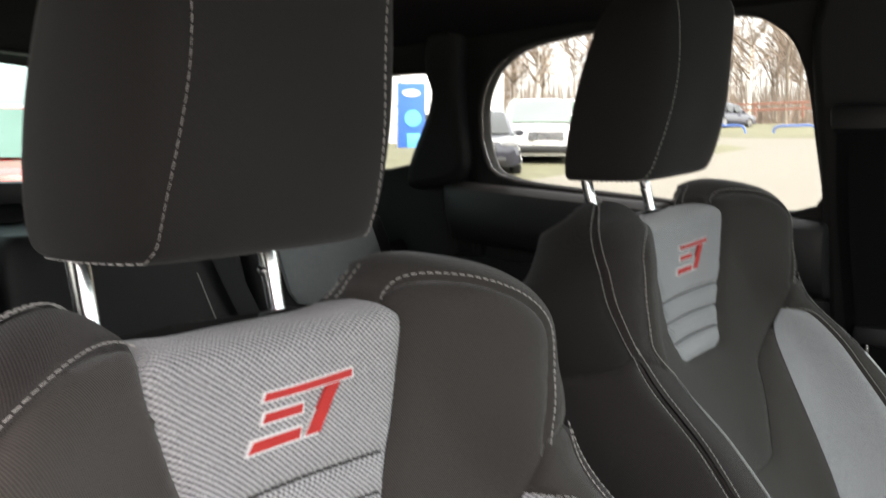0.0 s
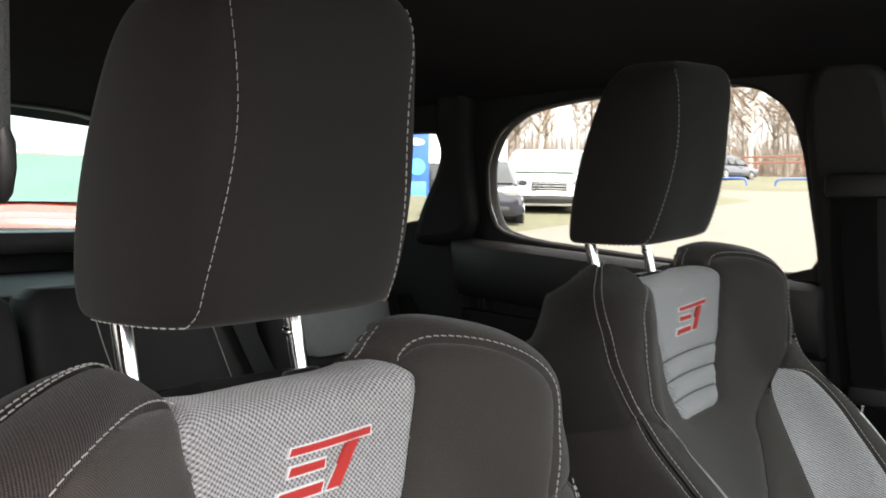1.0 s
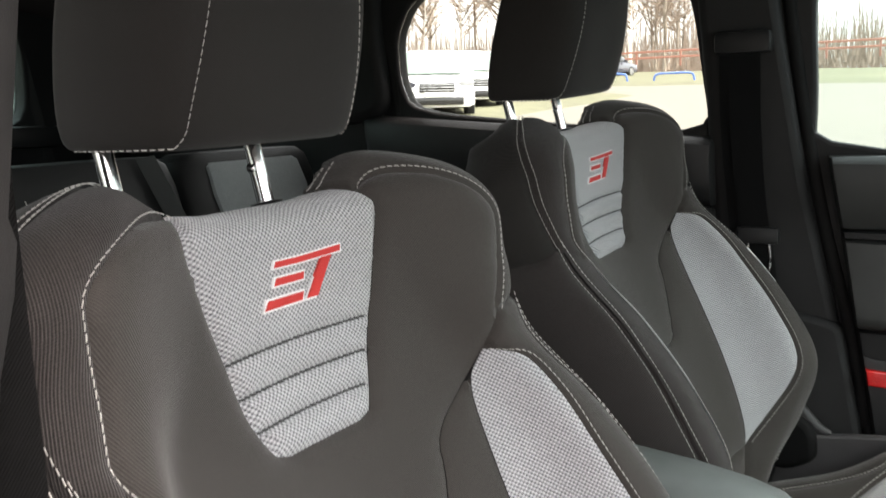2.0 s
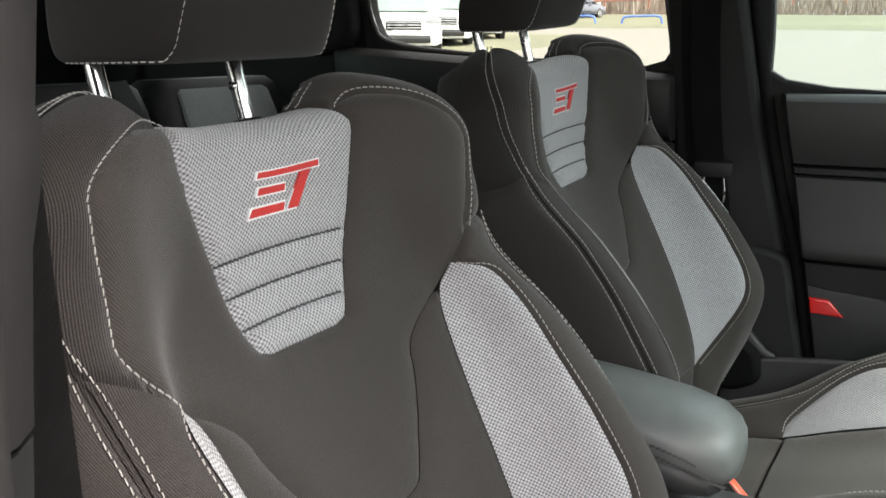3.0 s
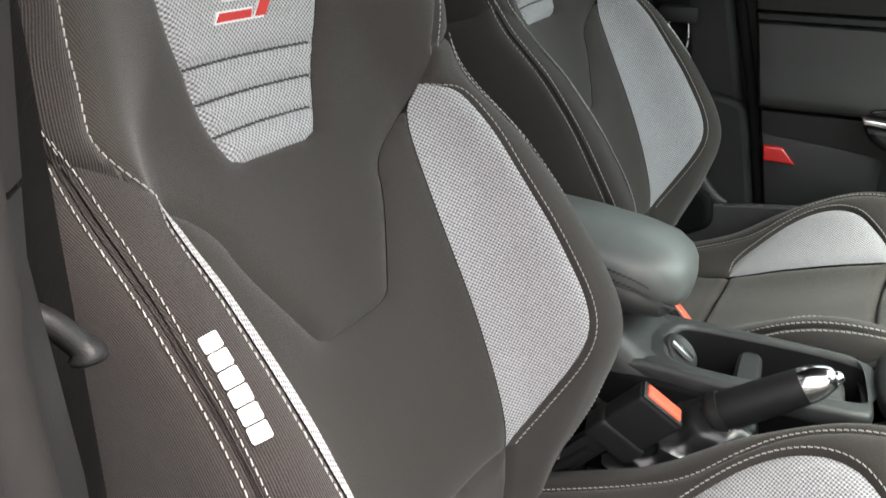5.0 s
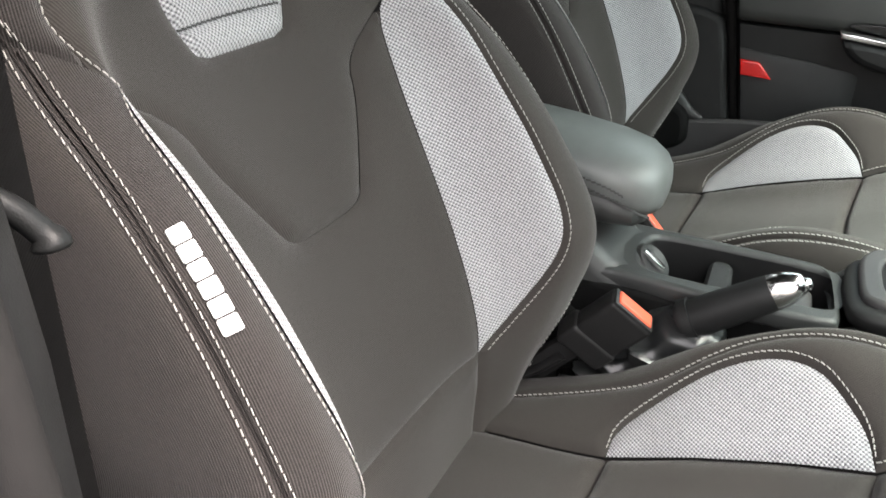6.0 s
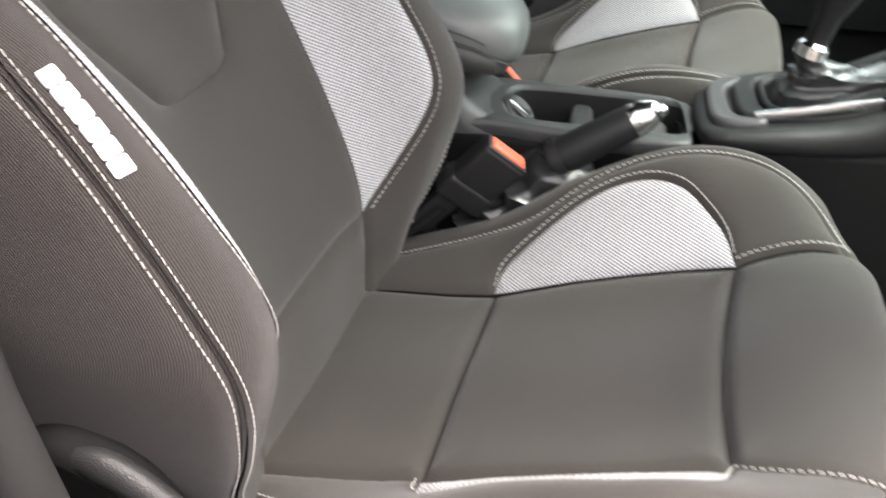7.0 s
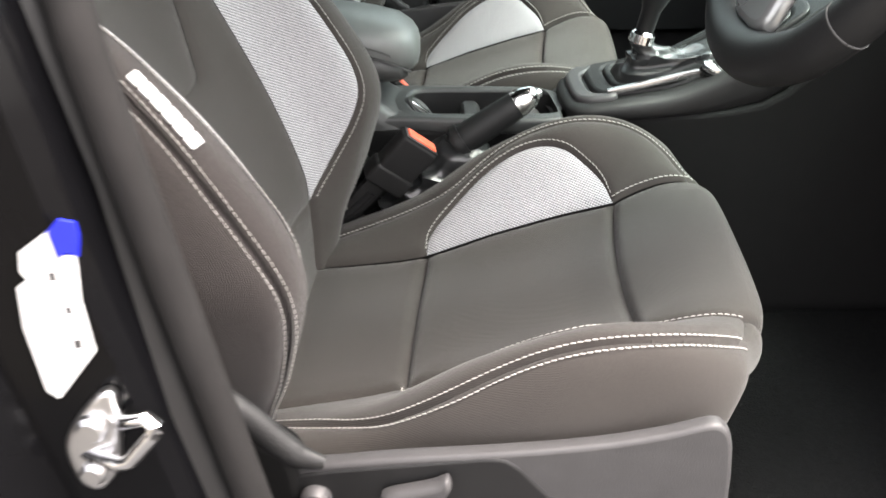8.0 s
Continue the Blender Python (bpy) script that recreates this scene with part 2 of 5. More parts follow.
def ring(cx, cy, cz, rx, ry, n=24, power=2.6, axis="z"):
    """A superellipse ring about an axis."""
    out = []
    for k in range(n):
        a = 2 * math.pi * k / n
        c, s = math.cos(a), math.sin(a)
        u = rx * math.copysign(abs(c) ** (2 / power), c)
        v = ry * math.copysign(abs(s) ** (2 / power), s)
        out.append({"z": (cx + u, cy + v, cz), "y": (cx + u, cy, cz + v), "x": (cx, cy + u, cz + v)}[axis])
    return out


def lathe(profile, m=None, seg=20):
    """Turns (radius, height) about z."""
    bm = loft([[(max(r, 1e-4) * math.cos(2 * math.pi * k / seg), max(r, 1e-4) * math.sin(2 * math.pi * k / seg), h) for k in range(seg)] for r, h in profile])
    if m:
        bmesh.ops.transform(bm, matrix=m, verts=bm.verts)
    return bm


def plate(loops, thick, place, bevel=0.004, curve=3):
    """A sheet with holes from flat loops (first the outline), thick, with rounded edges; place(u, v, w) gives the point."""
    cu = bpy.data.curves.new("tmp", "CURVE")
    cu.dimensions, cu.fill_mode, cu.extrude, cu.bevel_depth, cu.bevel_resolution = "2D", "BOTH", max(thick / 2 - bevel, 0), bevel, 2
    cu.offset = -bevel
    for loop in loops:
        pts = [(u, v, 0) for u, v in loop]
        sp = cu.splines.new("POLY")
        sp.points.add(len(pts) - 1)
        for q, p in zip(sp.points, pts):
            q.co = (p[0], p[1], 0, 1)
        sp.use_cyclic_u = True
    ob = bpy.data.objects.new("tmp", cu)
    me = bpy.data.meshes.new_from_object(ob)
    bm = bmesh.new()
    bm.from_mesh(me)
    bpy.data.objects.remove(ob)
    bpy.data.curves.remove(cu)
    bpy.data.meshes.remove(me)
    if curve:
        bmesh.ops.triangulate(bm, faces=[f for f in bm.faces if len(f.verts) > 4])
        bmesh.ops.subdivide_edges(bm, edges=[e for e in bm.edges if e.calc_length() > 0.12], cuts=2, use_grid_fill=True)
    for v in bm.verts:
        v.co = Vector(place(v.co.x, v.co.y, v.co.z))
    bmesh.ops.recalc_face_normals(bm, faces=bm.faces)
    return bm


def rounded(loop, n=5):
    """The loop with its corners rounded off."""
    for _ in range(2 if n < 4 else 3):
        out = []
        for (a, b), (c, d) in zip(loop, loop[1:] + loop[:1]):
            out += [(a * .8 + c * .2, b * .8 + d * .2), (a * .2 + c * .8, b * .2 + d * .8)]
        loop = out
    return loop


# ---- upholstery: smooth nets, cut into sewn pieces ----
from mathutils.geometry import delaunay_2d_cdt


def net(rows):
    """Rows of half sections from the middle outwards, mirrored to a whole net (rows, columns, xyz)."""
    out = []
    for r in rows:
        right = [np.array(p, float) for p in r]
        out.append([p * np.array((-1, 1, 1)) for p in right[:0:-1]] + right)
    return np.array(out)


def surf(n, s, v):
    """Points of a net at column s (0 is the middle) and row v, Catmull-Rom both ways."""
    def weights(a, top):
        i = np.clip(np.floor(a), 0, top - 2).astype(int)
        f = a - i
        w = np.stack((-f**3 + 2 * f * f - f, 3 * f**3 - 5 * f * f + 2, -3 * f**3 + 4 * f * f + f, f**3 - f * f), -1) / 2
        return w, np.clip(np.stack((i - 1, i, i + 1, i + 2), -1), 0, top - 1)

    ws, ks = weights(np.asarray(s, float) + (n.shape[1] - 1) / 2, n.shape[1])
    wv, kv = weights(np.asarray(v, float), n.shape[0])
    return np.einsum("...i,...j,...ijk->...k", wv, ws, n[kv[..., :, None], ks[..., None, :]])


def normals(n, s, v, flip):
    e = 0.02
    a = surf(n, s + e, v) - surf(n, s - e, v)
    b = surf(n, s, np.minimum(v + e, n.shape[0] - 1)) - surf(n, s, np.maximum(v - e, 0))
    c = np.cross(a, b) * flip
    return c / np.maximum(np.linalg.norm(c, axis=-1, keepdims=True), 1e-9)


CHARTS = {}


def chart(n, s, v):
    """Metres across (from the middle) and up a net's skin, for the weave."""
    if n.shape not in CHARTS:
        h, top = (n.shape[1] - 1) / 2, n.shape[0] - 1
        gs, gv = np.linspace(-h, h, 81), np.linspace(0, top, 81)
        at = surf(n, *np.meshgrid(gs, gv))
        run = np.concatenate((np.zeros((81, 1)), np.cumsum(np.linalg.norm(np.diff(at, axis=1), axis=-1), axis=1)), 1)
        run -= run[:, 40:41]
        climb = np.concatenate((np.zeros((1, 81)), np.cumsum(np.linalg.norm(np.diff(at, axis=0), axis=-1), axis=0)), 0)
        CHARTS[n.shape] = (h, top, run, climb)
    h, top, run, climb = CHARTS[n.shape]
    a, b = np.clip((s + h) / (2 * h) * 80, 0, 79.999), np.clip(v / top * 80, 0, 79.999)
    i, j = a.astype(int), b.astype(int)
    f, g = a - i, b - j
    return np.stack([(q[j, i] * (1 - f) + q[j, i + 1] * f) * (1 - g) + (q[j + 1, i] * (1 - f) + q[j + 1, i + 1] * f) * g for q in (run, climb)], -1)


def dense_line(n, line, step, closed, round_off=2):
    """A polyline in net coordinates, its corners rounded, with points about step metres apart."""
    p = np.array(line, float)
    for _ in range(round_off):
        q = np.roll(p, -1, 0) if closed else p[1:]
        a = p if closed else p[:-1]
        cut = np.stack((a * 0.75 + q * 0.25, a * 0.25 + q * 0.75), 1).reshape(-1, 2)
        p = cut if closed else np.vstack((p[:1], cut, p[-1:]))
    out = []
    for a, b in zip(p, np.roll(p, -1, 0) if closed else p[1:]):
        length = np.linalg.norm(surf(n, *b) - surf(n, *a))
        k = max(1, int(round(length / step)))
        out += [a + (b - a) * j / k for j in range(k)]
    if not closed:
        out.append(p[-1])
    return np.array(out)


def inside(pts, loop):
    x, y = pts[:, 0], pts[:, 1]
    hit = np.zeros(len(pts), bool)
    for (x0, y0), (x1, y1) in zip(loop, np.roll(loop, -1, 0)):
        cross = (y0 > y) != (y1 > y)
        hit ^= cross & (x < (x1 - x0) * (y - y0) / (y1 - y0 + 1e-12) + x0)
    return hit


def sewn(n, loop, flip=1, step=0.005, groove=0.006, reach=0.009, puff=0.003, lift=0.0, round_off=2, flat=False):
    """One sewn piece of a net's skin: it dips into the seam along its edge and swells inside.
    A flat piece keeps its weave square to its own length."""
    edge = dense_line(n, loop, step, True, round_off)
    lo, hi = edge.min(0), edge.max(0)
    ds, dv = step / 0.075, step / 0.075
    gs, gv = np.meshgrid(np.arange(lo[0], hi[0], ds), np.arange(lo[1], hi[1], dv))
    gs[1::2] += ds / 2
    grid = np.stack((gs.ravel(), gv.ravel()), 1)
    grid = grid[inside(grid, edge)]
    rim = surf(n, edge[:, 0], edge[:, 1])
    if len(grid):
        at = surf(n, grid[:, 0], grid[:, 1])
        d = np.min(np.linalg.norm(at[:, None] - rim[None], axis=-1), axis=1)
        grid = grid[d > 0.5 * step]
    both = np.vstack((edge, grid))
    k = len(edge)
    co, _, faces, *_ = delaunay_2d_cdt([Vector(p) for p in both], [(i, (i + 1) % k) for i in range(k)], [], 1, 1e-7)
    co = np.array([tuple(c) for c in co])
    at = surf(n, co[:, 0], co[:, 1])
    d = np.min(np.linalg.norm(at[:, None] - rim[None], axis=-1), axis=1)
    off = lift - groove * np.exp(-(d / reach) ** 2) + puff * (1 - np.exp(-(d / (4 * reach)) ** 2))
    at = at + normals(n, co[:, 0], co[:, 1], flip) * off[:, None]
    bm = bmesh.new()
    vs = [bm.verts.new(p) for p in at]
    layer = bm.loops.layers.uv.new("UVMap")
    if flat:
        mid = at - at.mean(0)
        axes = np.linalg.svd(mid, full_matrices=False)[2]
        uv = mid @ axes[[1, 0]].T
    else:
        uv = chart(n, co[:, 0], co[:, 1])
    for f in faces:
        order = f if flip > 0 else f[::-1]
        face = bm.faces.new([vs[i] for i in order])
        for lp, i in zip(face.loops, order):
            lp[layer].uv = uv[i]
    return bm


def skin(n, flip=1, lift=-0.013, fine=5):
    """The whole net as one closed body under the sewn pieces."""
    rows, cols = n.shape[:2]
    h = (cols - 1) / 2
    s, v = np.meshgrid(np.linspace(-h, h, (cols - 1) * fine + 1), np.linspace(0, rows - 1, (rows - 1) * fine + 1))
    at = surf(n, s, v) + normals(n, s, v, flip) * lift
    bm = bmesh.new()
    vs = [[bm.verts.new(p) for p in r] for r in at]
    uv = chart(n, s, v)
    layer = bm.loops.layers.uv.new("UVMap")
    for i in range(len(vs) - 1):
        for j in range(len(vs[0]) - 1):
            ids = ((i, j), (i, j + 1), (i + 1, j + 1), (i + 1, j))
            if flip < 0:
                ids = ids[::-1]
            f = bm.faces.new([vs[a][b] for a, b in ids])
            for lp, (a, b) in zip(f.loops, ids):
                lp[layer].uv = uv[a][b]
    bmesh.ops.remove_doubles(bm, verts=bm.verts, dist=1e-5)
    return bm


def stitches(n, line, flip=1, lift=0.0, length=0.0046, pitch=0.0060, width=0.0005, rnd=None, round_off=2):
    """A row of separate stitches along a line of the net, each a little rounded bar."""
    rnd = rnd or random.Random(3)
    p = dense_line(n, line, 0.002, False, round_off)
    at = surf(n, p[:, 0], p[:, 1])
    nn = normals(n, p[:, 0], p[:, 1], flip)
    at = at + nn * lift
    arc = np.concatenate(([0], np.cumsum(np.linalg.norm(np.diff(at, axis=0), axis=1))))
    bm = bmesh.new()
    x = 0.0
    while x + length < arc[-1]:
        a, b, m = (np.array([np.interp(q, arc, at[:, k]) for k in range(3)]) for q in (x, x + length, x + length / 2))
        nv = np.array([np.interp(x + length / 2, arc, nn[:, k]) for k in range(3)])
        d = (b - a) / np.linalg.norm(b - a)
        side = np.cross(d, nv)
        w = width * rnd.uniform(0.85, 1.1)
        lean = side * w * 0.25
        lo = [bm.verts.new(q) for q in (a + side * w / 2 - lean, a - side * w / 2 - lean, b - side * w / 2 + lean, b + side * w / 2 + lean)]
        q0, q1 = a + d * length * 0.2, b - d * length * 0.2
        hi = [bm.verts.new(q + nv * 0.0008) for q in (q0 + side * w * 0.3 - lean, q0 - side * w * 0.3 - lean, q1 - side * w * 0.3 + lean, q1 + side * w * 0.3 + lean)]
        bm.faces.new(hi)
        for k in range(4):
            bm.faces.new((lo[k], lo[(k + 1) % 4], hi[(k + 1) % 4], hi[k]))
        x += pitch
    return bm


def laid(n, loops, flip=1, lift=0.001, thick=0.0012):
    """Flat shapes laid on a net, their outlines in net coordinates."""
    bm = bmesh.new()
    for loop in loops:
        q = []
        for i, (s, v) in enumerate(loop):
            s1, v1 = loop[(i + 1) % len(loop)]
            k = max(1, int(math.hypot(s1 - s, v1 - v) / 0.08))
            q += [(s + (s1 - s) * j / k, v + (v1 - v) * j / k) for j in range(k)]
        s, v = np.array([a for a, b in q]), np.array([b for a, b in q])
        base, nn = surf(n, s, v), normals(n, s, v, flip)
        top = [bm.verts.new(p) for p in base + nn * (lift + thick)]
        low = [bm.verts.new(p) for p in base + nn * (lift - 0.002)]
        bm.faces.new(top)
        for i in range(len(top)):
            j = (i + 1) % len(top)
            bm.faces.new((low[i], low[j], top[j], top[i]))
    bmesh.ops.triangulate(bm, faces=[f for f in bm.faces if len(f.verts) > 4])
    bmesh.ops.recalc_face_normals(bm, faces=bm.faces)
    return bm


def level(z, y0, *ps):
    return [(0, y0, z)] + [(x, y, z) for x, y in ps[:-1]] + [(0, ps[-1], z)]


# the backrest: half sections at rising heights, then over the shoulders
WAIST = [
    level(.500, .220, (.104, .223), (.168, .212), (.216, .236), (.209, .330), .360),
    level(.580, .230, (.119, .230), (.181, .200), (.229, .219), (.225, .365), .395),
    level(.660, .251, (.127, .230), (.190, .175), (.243, .190), (.238, .386), .417),
    level(.750, .285, (.133, .255), (.189, .161), (.252, .180), (.247, .409), .441),
    level(.840, .327, (.138, .293), (.190, .202), (.247, .227), (.252, .435), .468),
    level(.920, .371, (.147, .338), (.189, .266), (.245, .289), (.252, .466), .501),
    level(.985, .401, (.138, .380), (.190, .335), (.245, .359), (.252, .492), .527),
    level(1.050, .409, (.107, .397), (.194, .354), (.249, .390), (.254, .502), .537),
]
SHOULDERS = [
    [(0, .416, 1.092), (.094, .406, 1.098), (.191, .360, 1.103), (.242, .399, 1.098), (.226, .492, 1.072), (0, .545, 1.072)],
    [(0, .422, 1.111), (.089, .414, 1.120), (.165, .387, 1.137), (.218, .423, 1.126), (.190, .503, 1.096), (0, .556, 1.092)],
    [(0, .442, 1.119), (.081, .443, 1.126), (.133, .445, 1.152), (.186, .459, 1.137), (.166, .515, 1.112), (0, .562, 1.105)],
    [(0, .494, 1.116), (.080, .490, 1.118), (.124, .492, 1.145), (.172, .494, 1.127), (.152, .512, 1.115), (0, .540, 1.105)],
]
BACK = net(WAIST + SHOULDERS)


def across(y, *ps):
    return [(x, y, z) for x, z in ps]


# the cushion: half sections from the back to the front, then round the front edge
SEAT = [
    across(.260, (0, .521), (.109, .521), (.187, .529), (.222, .514), (.223, .461), (.150, .440)),
    across(.190, (0, .533), (.115, .533), (.191, .554), (.233, .537), (.237, .464), (.160, .440)),
    across(.100, (0, .552), (.120, .553), (.199, .594), (.241, .571), (.248, .477), (.170, .440)),
    across(.010, (0, .578), (.119, .587), (.205, .659), (.245, .630), (.254, .490), (.180, .440)),
    across(-.075, (0, .609), (.119, .619), (.210, .702), (.247, .669), (.254, .508), (.180, .440)),
    across(-.150, (0, .641), (.118, .647), (.208, .707), (.241, .679), (.248, .525), (.180, .450)),
]
NOSE = [
    [(0, -.208, .664), (.118, -.208, .668), (.187, -.208, .687), (.223, -.208, .657), (.232, -.178, .569), (.180, -.128, .505)],
    [(0, -.250, .665), (.118, -.247, .665), (.166, -.235, .651), (.196, -.213, .630), (.205, -.164, .576), (.160, -.125, .520)],
    [(0, -.259, .632), (.116, -.253, .629), (.148, -.244, .619), (.170, -.208, .609), (.177, -.165, .576), (.140, -.125, .540)],
    [(0, -.228, .589), (.112, -.225, .586), (.140, -.219, .578), (.156, -.195, .569), (.163, -.162, .555), (.130, -.115, .540)],
]
CUSH = net(SEAT + NOSE)

HEAD = net([
    level(1.176, .459, (.045, .461), (.060, .474), (.060, .507), (.050, .517), .516),
    level(1.171, .426, (.069, .430), (.092, .453), (.098, .507), (.083, .525), .526),
    level(1.190, .408, (.074, .414), (.100, .442), (.111, .502), (.097, .523), .524),
    level(1.251, .393, (.075, .398), (.101, .427), (.113, .490), (.099, .512), .514),
    level(1.321, .381, (.069, .389), (.095, .414), (.106, .473), (.093, .494), .497),
    level(1.368, .379, (.064, .386), (.087, .406), (.094, .458), (.081, .479), .482),
    level(1.392, .393, (.052, .395), (.067, .410), (.067, .449), (.056, .465), .468),
    level(1.396, .422, (.017, .422), (.022, .427), (.022, .440), (.019, .446), .447),
])

# seam lines of the backrest, in net coordinates
def mirrored(line):
    return [(-s, v) for s, v in line]


def curvy(line, times=2):
    """An open seam with its corners eased."""
    p = [np.array(q, float) for q in line]
    for _ in range(times):
        q = [p[0]]
        for a, b in zip(p, p[1:]):
            q += [a * .75 + b * .25, a * .25 + b * .75]
        p = q + [p[-1]]
    return [tuple(q) for q in p]


def shift(line, ds):
    return [(s + ds, v) for s, v in line]


PANEL_R = curvy([(1.12, 9.5), (1.07, 8.35), (.99, 7.81), (.81, 7.06), (.53, 6.4), (.38, 5.70), (.33, 5.52)])
PANEL_L = mirrored(PANEL_R)
PANEL_FOOT = [(.25, 5.45), (0, 5.435), (-.25, 5.45)]
WING_STITCH_R = curvy([(2.0, 6.36), (2.2, 6.80), (2.32, 7.42), (2.25, 8.28), (1.87, 9.1), (1.53, 9.72), (1.14, 9.57), (1.06, 9.32)])
WING_STITCH_L = curvy([(-1.12, 9.45), (-1.25, 9.6), (-1.48, 9.38), (-1.84, 8.91), (-2.19, 8.17), (-2.16, 7.59), (-2.16, 6.99), (-2.21, 6.64), (-2.26, 6.4), (-2.06, 6.07), (-1.77, 5.83)])
WING_OUT_R, WING_OUT_L = shift(WING_STITCH_R, -.06)[:-3] + [(1.12, 9.5)], [(-1.12, 9.5)] + shift(WING_STITCH_L, .06)[3:]
PAD_R = curvy([(0, 3.645), (.32, 3.67), (.40, 3.89), (.59, 4.59), (.63, 5.01), (.93, 5.40), (1.50, 5.93), (2.0, 6.36)])
PAD_L = curvy([(-1.71, 5.83), (-1.6, 5.76), (-.96, 5.42), (-.67, 4.99), (-.63, 4.58), (-.42, 3.89), (-.32, 3.67), (0, 3.645)])
INS_R = curvy([(1.44, 5.87), (2.01, 5.82), (2.14, 5.55), (1.91, 4.79), (1.90, 3.99), (1.95, 3.3), (1.82, 2.83), (1.48, 2.15), (1.07, 1.62)])
INS_IN = curvy([(1.07, 1.62), (1.0, 2.44), (.95, 3.66), (.93, 4.6), (.98, 5.2), (1.12, 5.555), (1.28, 5.715), (1.44, 5.87)])
INS_IN_L = curvy([(-1.07, 1.62), (-1.0, 2.44), (-.95, 3.66), (-.93, 4.6), (-.98, 5.2), (-1.13, 5.50), (-1.40, 5.645), (-1.64, 5.775)])
STITCH_INS = curvy([(-1.76, 5.83), (-1.96, 5.73), (-2.08, 5.53), (-2.2, 4.85), (-2.22, 4.01), (-2.11, 3.33), (-1.98, 2.89), (-1.63, 2.28), (-1.18, 1.62)])
INS_L = [(-1.64, 5.775)] + shift(STITCH_INS, .09)[2:-1] + [(-1.07, 1.62)]
STITCH_A = curvy([(-2.56, 6.47), (-2.48, 5.96), (-2.66, 5.09), (-2.72, 4.65), (-2.76, 4.13), (-2.79, 3.55), (-2.76, 3.06), (-2.71, 2.63), (-2.62, 2.11), (-2.6, 1.51), (-2.36, .95)])
STITCH_B = curvy([(-2.68, 6.35), (-2.71, 5.89), (-2.83, 5.02), (-2.86, 4.49), (-2.90, 3.84), (-2.90, 3.31), (-2.85, 2.87), (-2.83, 2.52), (-2.77, 2.03), (-2.76, 1.55), (-2.63, .93)])
LINE_A, LINE_B = ([(a[0] + (b[0] - a[0]) * f, a[1] + (b[1] - a[1]) * f) for a, b in zip(STITCH_A, STITCH_B)] for f in (.34, .66))
LINE_A_R, LINE_B_R = mirrored(LINE_A), mirrored(LINE_B)
BOLSTER_TOP = curvy([(-2.62, 6.30), (-2.35, 6.20), (-1.77, 5.83)])
SHOULDER_EDGE = curvy([(-2.70, 6.36), (-2.76, 6.9), (-2.85, 7.6), (-2.93, 8.4), (-2.85, 9.2), (-2.5, 9.9), (-2.1, 10.2), (-1.6, 10.6)])
SIDE_EDGE = [(-3.95, .1), (-3.95, 5.0), (-3.6, 5.9), (-2.74, 6.3)]


def cut(line, v):
    """Where a seam passes row v."""
    for (s0, v0), (s1, v1) in zip(line, line[1:]):
        if (v0 - v) * (v1 - v) <= 0 and v0 != v1:
            return (s0 + (s1 - s0) * (v - v0) / (v1 - v0), v)


def below(line, v):
    return [p for p in line if p[1] < v]


